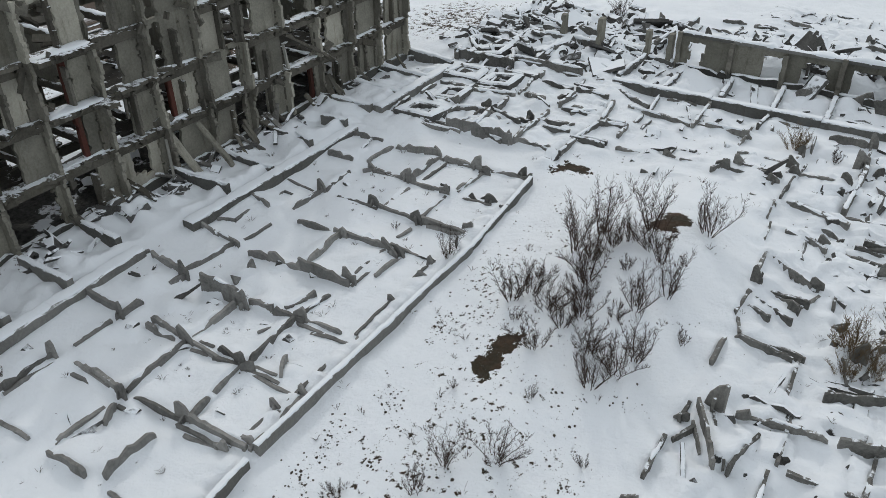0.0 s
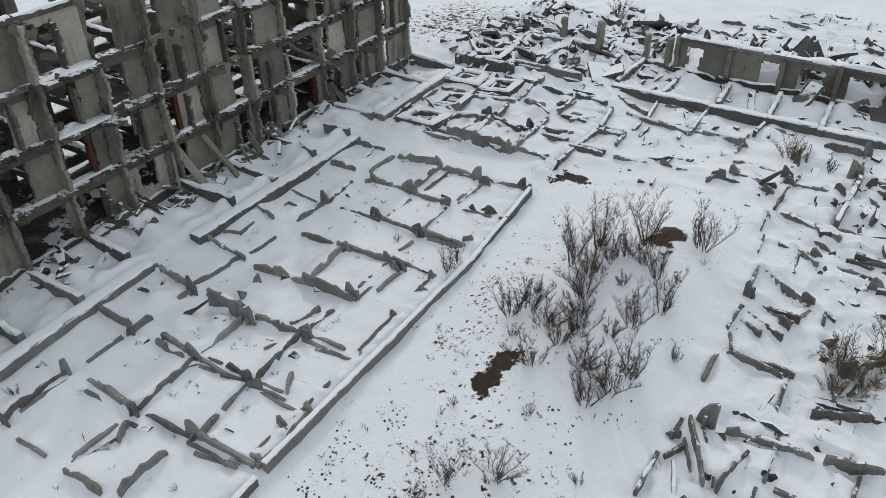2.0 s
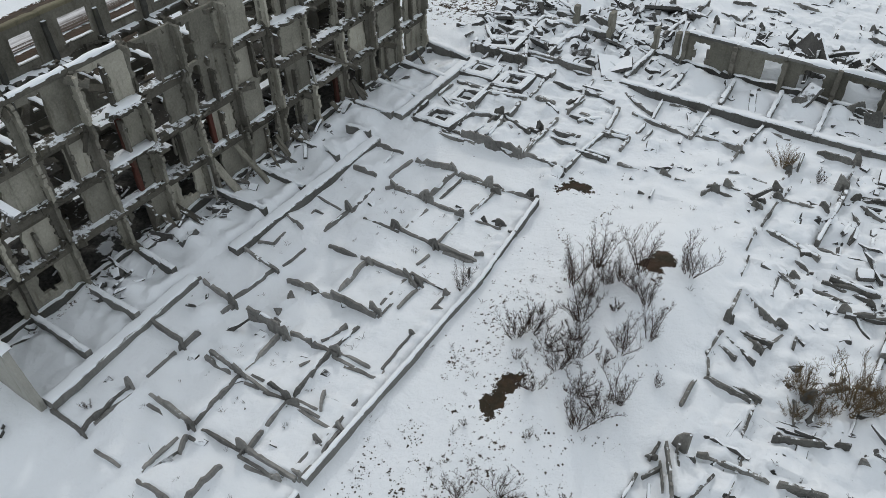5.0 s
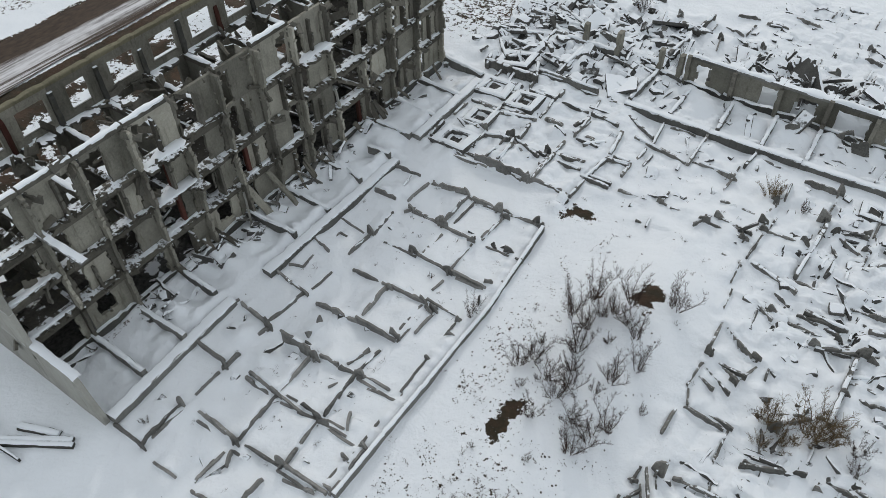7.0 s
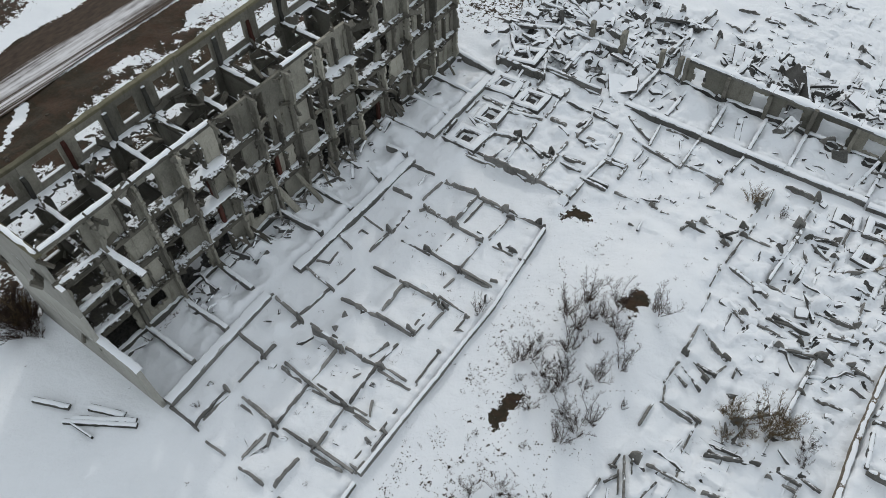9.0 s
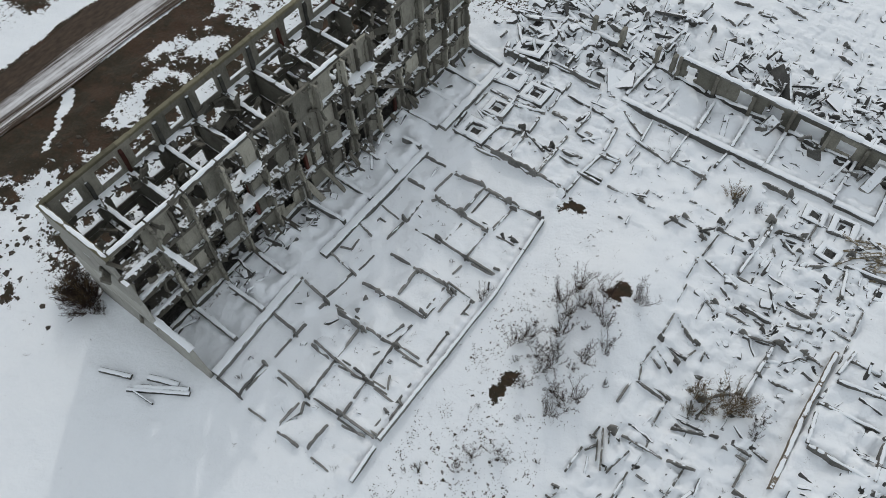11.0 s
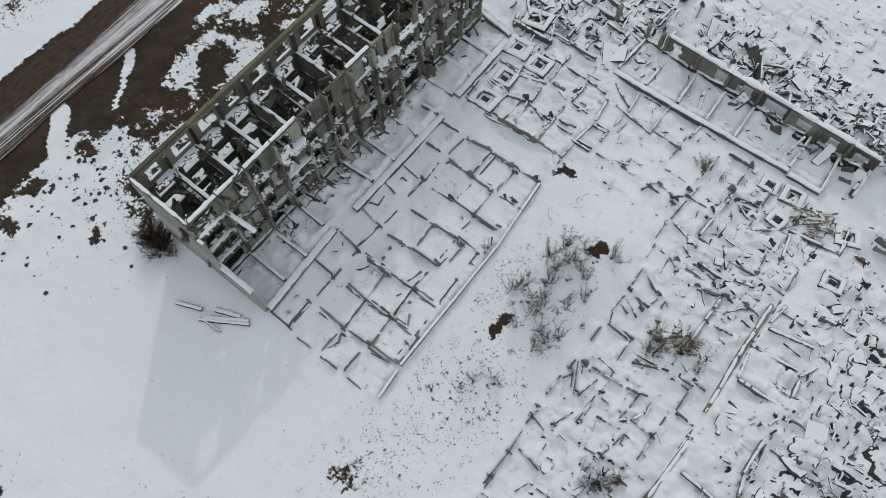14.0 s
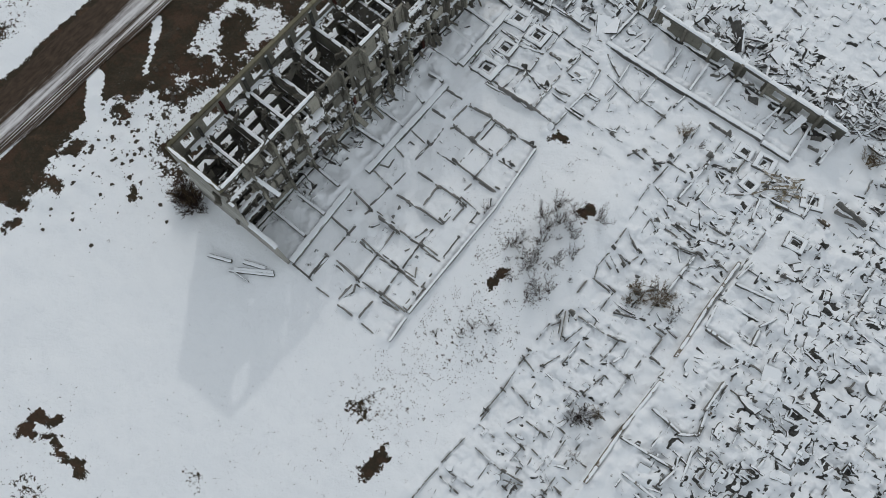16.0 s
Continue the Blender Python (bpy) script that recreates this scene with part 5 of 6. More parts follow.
footing("foundation", (-3, 64, 0), "broken room walls behind the standing wall", room_walls([-16.0 + 3.35 * k for k in range(9)], [60.6, 63.4, 66.6], 0.5, 0.4, 0.74, 5), 0.115, ROOM, thin=True)
footing("foundation", (-26, 64, 0), "broken room walls under the corner rubble", room_walls([-33.0, -29.6, -26.2, -22.9, -19.5], [55.2, 59.9, 63.2, 66.6, 70.0], 0.6, 0.4, 0.8, 6), 0.26, ROOM, 0.12, 0.2, 0.12)
footing("foundation", (8, 75, 0), "thin wall lines of a farther wing in snow", room_walls([-6.0 + 3.35 * k for k in range(11)], [69.5, 72.5, 76.0, 79.5], 0.22, 0.3, 0.4, 8), 0.115, ROOM, thin=True)
footing("foundation", (13, 28, 0), "broken walls of collapsed rooms in snow", [(a, b, c, d, h + 0.15) for a, b, c, d, h in D_YARD], 0.26, ROOM, 0.1, 0.35, 0.1)

E_FAR = [
    (-22.6, 66.5, -22, 66.3, 0.45), (-20.8, 66.6, -18.5, 66.4, 0.45), (-21.7, 66.8, -21.6, 68.2, 0.45), (-18.3, 66.6, -18.2, 68.7, 0.45), (-17.4, 68.9, -15.5, 68.5, 0.45),
    (-15.4, 68.8, -15.3, 71, 0.45), (-14.6, 71.8, -12.5, 71.9, 0.45), (-12.6, 74, -10, 73.6, 0.45), (-17.3, 71.7, -15.3, 72.3, 0.45), (-5.5, 70.4, -3.9, 70.1, 0.45),
    (-5.2, 70.4, -5.4, 72.4, 0.45), (-8.4, 67.1, -8.5, 68.5, 0.45), (-14.7, 65.9, -13.2, 66.3, 0.45), (-16.6, 64.5, -16.9, 66.2, 0.45), (-9.9, 76, -9.8, 77.1, 0.45),
]
footing("foundation", (-12, 69, 0), "far low room walls nearly buried in snow", E_FAR, 0.115, ROOM, thin=True)


# ---- the standing wall of the far wing ----
BX = [-16.9, -13.0, -9.2, -5.45, -1.9, 1.5, 4.8, 7.9]
far_wall = thing("ruined_wall", (-4.5, 58.6, 0), "one-storey grey concrete wall left standing, snow on top", "wall")
FARW = Matrix.Translation((4.5, -58.6, 0))
OPEN = [(0.75, 1.85, 0.3, 2.25), (2.2, 3.5, 0.35, 2.15), (1.2, 2.9, 0.0, 2.25), (0.7, 3.0, 0.4, 2.25), (0.9, 2.5, 0.7, 2.1), (1.0, 2.1, 0.7, 2.0), (0.7, 2.1, 0.5, 2.1)]
for k, (a, b, c, d) in enumerate(OPEN):
    w = BX[k + 1] - BX[k] - 0.02

    def gap(u, v, k=k, a=a, b=b, c=c, d=d):
        n = (0.12 if k in (2, 3) else 0.05) * (wob(u * 1.3, v * 1.3, k) + 0.5 * wob(u * 4, v * 4, k))
        return not (a < u + n < b and c < v + n < d)
    o = part("wall_panel", sheet_mesh("wall_panel", CONCRETE_BARE if k in (1, 4) else REAR, w, 2.7, 0.26, gap, k + 500, 0.22, 0.05), far_wall, FARW @ Matrix.Translation((BX[k], 58.5, 0.0)))
    def roof(u, v, k=k):
        return v < 0.42 + 0.3 * wob(u * 0.8 + k * 5, 2.2) + 0.2 * wob(u * 3, k) + (0.7 if u < 0.35 or u > 3.2 else 0)
    o = part("roof_slab", sheet_mesh("roof_slab", CONCRETE, w, 1.9, 0.22, roof, k + 520, 0.26, 0.1), far_wall, FARW @ Matrix(((1, 0, 0, BX[k]), (0, 0, 1, 58.22), (0, 1, 0, 2.82), (0, 0, 0, 1))))
    part("snow_cap", cap_mesh(w * (0.8 if k in (1, 4) else 1), 0.45 + 0.24 * (k % 3), 0.2 + 0.08 * (k % 2), k + 12, 0.35), o, Matrix(((1, 0, 0, 0), (0, 0, 1, 0.1), (0, 1, 0, 0.24 + 0.06 * (k % 3)), (0, 0, 0, 1))))
    part("pier", bar_mesh("pier", STUB if k % 2 else CONCRETE_BARE, 2.95 - 0.2 * (k % 3), 0.34, 0.42, k + 3, 0.09), far_wall, FARW @ Matrix.Translation((BX[k], 58.34, 0.0)) @ Matrix.Rotation(radians(-90), 4, "Y") @ Matrix.Rotation(radians(90), 4, "X"))
    o = part("plinth", bar_mesh("plinth", CONCRETE_DARK, w, 0.4, 0.7, k, 0.14, 0.3), far_wall, FARW @ Matrix.Translation((BX[k], 58.2, -0.1)))
    part("snow_cap", cap_mesh(w * 0.6, 0.34, 0.1, k + 40), o, Matrix.Translation((0.3 * (k % 3), 0, 0.66)))
for i, (x0, y0, x1, y1, z1, w) in enumerate(((-17.9, 54.2, -17.2, 56.4, 0.5, 0.35), (-9.9, 54.2, -10.6, 56.4, 0.6, 0.5), (-7.5, 56.3, -6.6, 57.9, 1.5, 1.3), (-0.2, 54.4, 0.6, 57.6, 1.0, 0.3), (2.9, 55.8, 3.4, 57.9, 1.6, 1.0))):
    leaning("leaning_slab", 0, w, 0.14, (x0, y0, -0.05), (x1, y1, z1), 30 + i, CONCRETE, "fallen snow-laden slab leaning on the standing wall")
for k in range(7):
    for _ in range(3):
        DRIFTS.append((BX[k] + wob(k, 3) + 1.7 + (_ - 1) * 0.9, 57.5 - 0.5 * _ + wob(k * 2.3, _), 0.8 + 0.3 * _, 0.5 + 0.5 * wob(k * 1.7 + 0.4, _ * 1.3 + 0.2)))
for x, z, w in ((-26.3, 2.7, 0.5), (-23.1, 2.9, 0.75), (-19.2, 2.6, 0.55), (-17.4, 2.6, 0.6)):
    o = solo("concrete_post", bar_mesh("concrete_post", CONCRETE_BARE, z + 0.3, w, 0.45, x, 0.06), Matrix.Translation((x, 58.5, -0.3)) @ Matrix.Rotation(radians(-90), 4, "Y"), "broken concrete wall pier standing upright in rubble", "pillar", "standing piers")
footing("foundation", (-22, 58, 0), "dark footing between upright piers, snow on top", [(-28, 58.3, -23.4, 58.4, 0.6), (-22.9, 58.4, -17.2, 58.4, 0.6), (-26.3, 54.5, -26.2, 58.2, 0.6), (-31, 60, -28, 58.3, 0.5), (-36.5, 50.0, -31.5, 49.4, 0.9), (-36, 46.0, -31.4, 45.9, 0.7), (-36, 42.6, -31.4, 42.5, 0.7), (-36, 39.2, -31.6, 39.3, 0.7)], 0.42, CONCRETE, 0.16, 0)


# ---- loose concrete ----
rnd = random.Random(7)


def plate_mesh(a, b, t, seed):
    """A thick broken slab with an angular outline and a slightly rounded top."""
    r = random.Random(seed)
    ring = []
    for k in range(9):
        q = 6.283 * (k + r.uniform(-0.25, 0.25)) / 9
        c, s_ = math.cos(q), math.sin(q)
        f = min(1 / max(abs(c), 0.01), 1 / max(abs(s_), 0.01)) * r.uniform(0.72, 1.0)
        ring.append((a * f * c, b * f * s_))
    n = len(ring)
    verts, faces = [], []
    for g, z in ((0.9, -t), (1.0, -0.3 * t), (0.95, 0.7 * t), (0.82, t), (0.4, 1.12 * t)):
        for x, y in ring:
            verts.append((x * g + 0.04 * r.uniform(-1, 1), y * g + 0.04 * r.uniform(-1, 1), z + 0.12 * t * r.uniform(-1, 1)))
    for k in range(4):
        for j in range(n):
            faces.append((k * n + j, k * n + (j + 1) % n, (k + 1) * n + (j + 1) % n, (k + 1) * n + j))
    faces.append(tuple(range(4 * n, 5 * n)))
    return fill_mesh("plate", verts, faces, RUBBLE)


def deck_mesh(a, b, t, seed):
    """A broken floor slab with straight torn sides, a thick soft sheet of snow on it."""
    r = random.Random(seed)
    ring = [(-a, -b), (a * r.uniform(0.6, 1), -b), (a, -b * r.uniform(0.3, 0.9)), (a, b * r.uniform(0.2, 1)), (a * r.uniform(0.1, 0.9), b), (-a * r.uniform(0.5, 1), b), (-a, b * r.uniform(0, 0.7))]
    fine = []
    for (x0, y0), (x1, y1) in zip(ring, ring[1:] + ring[:1]):
        k = max(1, round(math.hypot(x1 - x0, y1 - y0) / 0.4))
        fine += [(x0 + (x1 - x0) * j / k + r.gauss(0, 0.06), y0 + (y1 - y0) * j / k + r.gauss(0, 0.06)) for j in range(k)]
    n = len(fine)
    verts, faces = [], []
    for g, z in ((1.0, -t), (1.0, 0.0), (1.0, 0.02), (0.96, 0.09), (0.86, 0.15), (0.5, 0.2)):
        verts += [(x * g, y * g, z + (0.04 * wob(x * 2, y * 2, seed) if z > 0.05 else 0)) for x, y in fine]
    for k in range(5):
        faces += [(k * n + j, k * n + (j + 1) % n, (k + 1) * n + (j + 1) % n, (k + 1) * n + j) for j in range(n)]
    faces += [tuple(range(n))[::-1], tuple(range(5 * n, 6 * n))]
    return fill_mesh("deck", verts, faces, RUBBLE)


def frame_mesh(w, h, seed):
    """A window panel lying flat: a square ring of concrete with a soft roll of snow on it, open in the middle."""
    r = random.Random(seed)
    verts, faces, loop = [], [], []
    k = 7
    for (x0, y0), (x1, y1) in zip(((-1, -1), (1, -1), (1, 1), (-1, 1)), ((1, -1), (1, 1), (-1, 1), (-1, -1))):
        loop += [(x0 + (x1 - x0) * j / k, y0 + (y1 - y0) * j / k) for j in range(k)]
    hx, hy = w * r.uniform(0.23, 0.28), h * r.uniform(0.22, 0.27)
    wave = r.uniform(0, 99)
    rows = ((0.0, -0.25), (0.0, 0.0), (0.04, 0.07), (0.2, 0.14), (0.5, 0.17), (0.8, 0.14), (0.96, 0.06), (1.0, 0.0), (1.0, -0.3))
    for f, z in rows:
        for x, y in loop:
            a, b = x * ((1 - f) * w / 2 + f * hx), y * ((1 - f) * h / 2 + f * hy)
            e = 0.05 if f in (0.0, 1.0) else 0.03
            verts.append((a + e * wob(a * 3, b * 3, wave), b + e * wob(a * 3, b * 3, wave + 5), z + (0.05 * wob(a * 1.7, b * 1.7, wave + 9) if z > 0.03 else 0)))
    n = len(loop)
    for q in range(len(rows) - 1):
        faces += [(q * n + j, q * n + (j + 1) % n, (q + 1) * n + (j + 1) % n, (q + 1) * n + j) for j in range(n)]
    return fill_mesh("frame", verts, faces, RUBBLE)


def variants(kind):
    out = []
    for i in range(6):
        if kind == "slab":
            w, h = 0.9 + 0.28 * i, 0.7 + 0.15 * i
            out.append(sheet_mesh("slab", RUBBLE, w, h, 0.16, lambda u, v, i=i, w=w, h=h: u + v + 0.5 * wob(u, v, i) > 0.35 and (w - u) + (h - v) + 0.6 * wob(u, v, i + 5) > 0.35 * (i % 3), i + 600, 0.2, 0.1))
        elif kind == "deck":
            out.append(deck_mesh(0.4 + 0.12 * i, 0.3 + 0.1 * (i * 3 % 5), 0.16 + 0.03 * (i % 3), i + 740))
        elif kind == "plate":
            out.append(plate_mesh(0.26 + 0.12 * i, 0.2 + 0.07 * (i * 3 % 5), 0.12 + 0.03 * (i % 4), i + 700))
        elif kind == "frame":
            out.append(frame_mesh(2.1 + 0.12 * i, 1.9 + 0.08 * i, i + 620))
        elif kind == "shard":
            out.append(sheet_mesh("shard", RUBBLE, 0.5 + 0.22 * i, 0.3 + 0.06 * (i % 4), 0.1, lambda u, v, i=i: v < 0.34 + 0.25 * wob(u * 2.2, i * 3.1), i + 680, 0.14, 0.06))
        elif kind == "beam":
            out.append(bar_mesh("beam", RUBBLE, 0.7 + 0.3 * i, 0.12 + 0.04 * (i % 3), 0.2, i + 640, 0.09))
        else:
            v, f = bar_shape(0.3 + 0.08 * i, 0.24 + 0.05 * i, 0.24, i + 660, 0.16)
            out.append(fill_mesh("chunk", v, f, RUBBLE))
    return out


KINDS = {k: variants(k) for k in ("slab", "frame", "beam", "chunk", "shard", "plate", "deck")}
NAMES = {"deck": ("floor_slab", "broken floor slab under a thick sheet of snow", "slab"), "plate": ("concrete_block", "snow-covered block of broken concrete", "rubble"), "slab": ("concrete_slab", "broken grey concrete slab lying in snow", "slab"), "frame": ("window_frame_panel", "fallen concrete wall panel with a window opening", "panel"),
         "beam": ("concrete_beam", "fallen concrete beam with snow on it", "beam"), "chunk": ("concrete_chunk", "broken lump of concrete in snow", "rubble"), "shard": ("concrete_shard", "thin dark concrete shard sticking out of snow", "rubble")}
COUNT = dict.fromkeys(KINDS, 0)
LIMIT = {"slab": 300, "frame": 120, "beam": 300, "chunk": 280, "shard": 260, "plate": 300, "deck": 300}
REST = {}


def flat_frame(me, m):
    vs = [m @ v.co for v in me.vertices]
    return vs, [tuple(p.vertices) for p in me.polygons]


def drop(kind, x, y, turn, tilt, roll, lift=0.0, zone="yard", grow=1.0):
    me = KINDS[kind][rnd.randrange(6)]
    size = rnd.uniform(0.8, 1.25) * grow
    c = sum((v.co for v in me.vertices), Vector()) / len(me.vertices)
    lay = Matrix.Rotation(radians(90), 4, "X") if kind in ("slab", "shard") else Matrix()
    r = Matrix.Rotation(turn, 4, "Z") @ Matrix.Rotation(tilt, 4, "Y") @ Matrix.Rotation(roll, 4, "X") @ lay
    low = min((r @ (v.co - c)).z for v in me.vertices) * size
    z = gz(x, y) - low * {"frame": 0.7, "plate": 0.4, "chunk": 0.5, "slab": 0.45}.get(kind, 0.6) + lift - 0.03
    m = Matrix.Translation((x, y, z)) @ r @ Matrix.Scale(size, 4) @ Matrix.Translation(-c)
    high = z - low - gz(x, y)
    wide = max((v.co - c).length for v in me.vertices) * size
    for _ in range(2):
        DRIFTS.append((x + rnd.gauss(0, 0.35 * wide), y + rnd.gauss(0, 0.35 * wide), 0.25 + rnd.uniform(0.3, 0.65) * wide, min(0.7, high) * rnd.uniform(0.2, 0.75)))
    if COUNT[kind] < LIMIT[kind]:
        COUNT[kind] += 1
        n, label, cat = NAMES[kind]
        solo(n, me, m, label, cat, "fallen concrete")
    else:
        vs, fs = REST.setdefault(zone, ([], []))
        k = len(vs)
        a, b = flat_frame(me, m)
        vs.extend(a)
        fs.extend(tuple(i + k for i in f) for f in b)


def decks(zone, x0, x1, y0, y1, n, steep, grow=1.0):
    """Snowed-in floor slabs, mostly square with the old walls."""
    for _ in range(n):
        x, y = rnd.uniform(x0, x1), rnd.uniform(y0, y1)
        if 6.4 < x < 9.0 and y < 40:
            continue
        turn = rnd.randrange(4) * math.pi / 2 + rnd.gauss(0, 0.18 if rnd.random() < 0.7 else 0.6)
        drop("deck", x, y, turn, rnd.gauss(0, steep), rnd.gauss(0, steep), rnd.uniform(-0.2, 0.02), zone, grow)


def scatter(zone, x0, x1, y0, y1, n, mix, steep, heap=0.0, grid=0.5, clump=-0.15, grow=1.0):
    for _ in range(n):
        x, y = rnd.uniform(x0, x1), rnd.uniform(y0, y1)
        if wob(x * 0.2, y * 0.2, 5) + 0.7 * wob(x * 0.6, y * 0.6, 9) < clump or 6.9 < x < 8.7 and y < 40:
            continue
        kind = rnd.choices(("slab", "frame", "beam", "chunk", "plate", "shard"), (*mix, 0.14 * sum(mix)))[0]
        turn = (rnd.randrange(4) * math.pi / 2 + rnd.gauss(0, 0.22)) if rnd.random() < grid else rnd.uniform(0, 6.28)
        up = heap * max(0.0, 1 - abs((x - (x0 + x1) / 2) / (x1 - x0) * 2)) * rnd.random()
        roll = rnd.choice((-1, 1)) * rnd.uniform(0.75, 1.4) if kind == "shard" else rnd.gauss(0, steep)
        drop(kind, x, y, turn, rnd.gauss(0, min(steep, 0.3)), roll, up, zone, grow)


for x, y, a in FRAMES:
    drop("frame", x, y, a + rnd.gauss(0, 0.05), rnd.gauss(0, 0.06), rnd.gauss(0, 0.06), 0.16 if x < -20 else 0.04, grow=1.12 if x < -20 else 0.85)
scatter("corner", -34, -18, 57, 66, 110, (1.2, 0, 7, 2, 3), 0.35, 0.5, 0.9, grow=1.3)
scatter("corner", -35, -15, 60, 68, 40, (1, 0, 5, 4, 6), 0.35, 0.4, 0.9)
scatter("corner", -33, -18, 53, 60, 45, (1, 0, 5, 2, 3), 0.3, 0.3, 0.9, grow=1.3)
scatter("wing end", -31, -17, 39, 53, 35, (0.3, 0, 3, 4, 4), 0.3, grid=0.9, grow=1.1)
scatter("behind wall", -15, 12, 60.0, 64.5, 260, (0.6, 0, 5, 4, 5), 0.45, 0.3, grow=1.35)
scatter("behind wall", -15, 12, 60.2, 66, 320, (0, 0, 5, 5, 4), 0.4)
scatter("corner", -36, -28, 49.8, 60, 35, (1, 0, 5, 3, 5), 0.35, 0.3, 0.9, grow=1.4)
scatter("behind wall", 1, 15, 59.6, 66, 220, (0.6, 0, 6, 4, 3), 0.5, 0.5, 0.6, grow=1.2)
scatter("behind wall", 10, 30, 60.5, 68, 300, (0.3, 0, 5, 5, 4), 0.4)
scatter("far field", -16, 36, 65, 82, 330, (0.0, 0, 5, 5, 2), 0.15, grid=0.8, grow=0.8)
scatter("court", -15, 7, 41, 52, 90, (0, 0, 4, 6, 2), 0.25, grid=0.85)
scatter("wall rooms", -19, 8, 54, 58, 70, (0.2, 0, 3, 5, 2), 0.4, grid=0.8)
scatter("second wing", -3.5, 7.5, 0, 40, 150, (0, 0, 5, 4, 1), 0.35, grid=0.8)
scatter("second wing", -2, 8, 36, 52, 90, (0, 0, 5, 4, 1), 0.35, grid=0.8)
decks("yard", 14.5, 19.4, 5, 50, 35, 0.13)
decks("yard", 19.6, 42, 8, 62, 90, 0.12)
decks("second wing", -3.5, 6.3, 34, 52, 30, 0.14, 0.8)
decks("behind wall", -15, 28, 60.5, 67, 80, 0.16)
decks("corner", -35, -17, 53, 67, 50, 0.2)
decks("far field", -14, 34, 67, 82, 85, 0.07, 0.9)
scatter("yard", 8.8, 14.5, 4, 50, 130, (0.6, 0, 7, 4, 0.5), 0.35, grid=0.85, clump=-0.08)
scatter("yard", 14, 20, 4, 58, 420, (0.8, 0.015, 7, 4, 1), 0.35, grid=0.85, clump=-0.08)
scatter("yard", 19.5, 44, 8, 62, 1500, (0.6, 0.012, 7, 5, 1.5), 0.35, grid=0.8, clump=-0.05)
scatter("second wing", -0.6, 4.6, 27.3, 32.2, 25, (0, 0, 3, 5, 3), 0.4, 0.0, grid=0.7, grow=1.1)
scatter("second wing", 2.2, 6.2, 14.2, 18.2, 18, (0, 0, 3, 5, 3), 0.4, 0.0, grid=0.7, grow=1.1)
scatter("fallen wing", -30, -17, 9, 38, 45, (0, 0, 2, 5, 0), 0.4)
scatter("ruin foot", -35.8, -33.0, 9.6, 21, 34, (0, 0, 5, 4, 2), 0.6, 0.6, grow=1.2)
scatter("ruin foot", -35.7, -33.6, 10, 48, 75, (0, 0, 5, 5, 2), 0.6, 0.3)
scatter("inside ruin", -43, -36.5, 10, 48, 90, (3, 0, 3, 4, 3), 0.4, 0.4)
for zone, (vs, fs) in REST.items():
    solo("rubble", fill_mesh("rubble", vs, fs, RUBBLE), Matrix(), "broken concrete rubble half buried in snow", "rubble", kind="stuff")

leaning("leaning_slab", 0, 1.0, 0.18, (12.7, 24.6, 0.45), (12.7, 27.2, 0.75), 61, CONCRETE_BARE, "bare grey panel lying on the snow")
leaning("leaning_slab", 0, 1.0, 0.25, (11.7, 42.3, 0.3), (12.5, 43.1, 0.9), 62, CONCRETE_DARK, "dark block tilted out of the snow")
leaning("leaning_slab", 0, 0.8, 0.4, (19.5, 25.8, 0.6), (20.7, 26.3, 0.8), 63, CONCRETE_LIGHT, "pale broken block lying on rubble")
leaning("leaning_slab", 0, 0.16, 1.0, (11.7, 51.9, 0.2), (15.4, 51.4, 0.3), 64, ROOM, "long broken wall standing in snow")


fin = random.Random(9)
for k in (2, 3, 3, 4, 4, 5, 5, 6, 6):
    x, y = BX[k] + fin.uniform(0.5, 3.0), fin.uniform(55.8, 57.9)
    a, n = fin.choice((0.1, 1.5)) + fin.gauss(0, 0.4), fin.uniform(0.7, 1.5)
    leaning("leaning_slab", 0, 0.13, fin.uniform(0.6, 1.4), (x, y, -0.1), (x + n * math.cos(a), y + n * math.sin(a), fin.uniform(0.0, 0.5)), 80 + k + x, ROOM, "torn dark wall piece before the standing wall")

# broken pieces tipped against the foot of the inner wall
for k in range(26):
    y = fin.uniform(10.2, 48.5)
    x, reach = -35.75, fin.uniform(0.5, 1.9)
    z = gz(x + reach, y)
    leaning("leaning_slab", 0, fin.uniform(0.16, 0.6), fin.uniform(0.1, 0.18), (x + reach, y + fin.gauss(0, 0.9), z - 0.1), (x, y, z + fin.uniform(0.5, 1.5)), k + 140, (STUB, LEDGE, ROOM)[k % 3], "torn concrete piece tipped against the ruin's wall")

# planks beside the gable
for x0, y0, x1, y1, w in ((-37.9, 4.0, -35.4, 5.1, 0.4), (-34.9, 4.2, -30.7, 6.9, 0.35), (-34.4, 5.9, -32.0, 6.9, 0.5), (-34.5, 4.4, -32.4, 4.6, 0.14), (-34.6, 4.7, -31.0, 7.1, 0.4)):
    length = math.hypot(x1 - x0, y1 - y0)
    m = Matrix.Translation((x0, y0, gz(x0, y0) - 0.03)) @ Matrix.Rotation(math.atan2(y1 - y0, x1 - x0), 4, "Z")
    o = solo("concrete_plank", bar_mesh("concrete_plank", CONCRETE_DARK, length, w, 0.28, x0 + y1, 0.04), m, "long concrete plank lying in snow by the gable", "beam", "planks by the gable")
    part("snow_cap", cap_mesh(length, w * 0.85, 0.1, x0, 0), o, Matrix.Translation((0, 0, 0.26)))

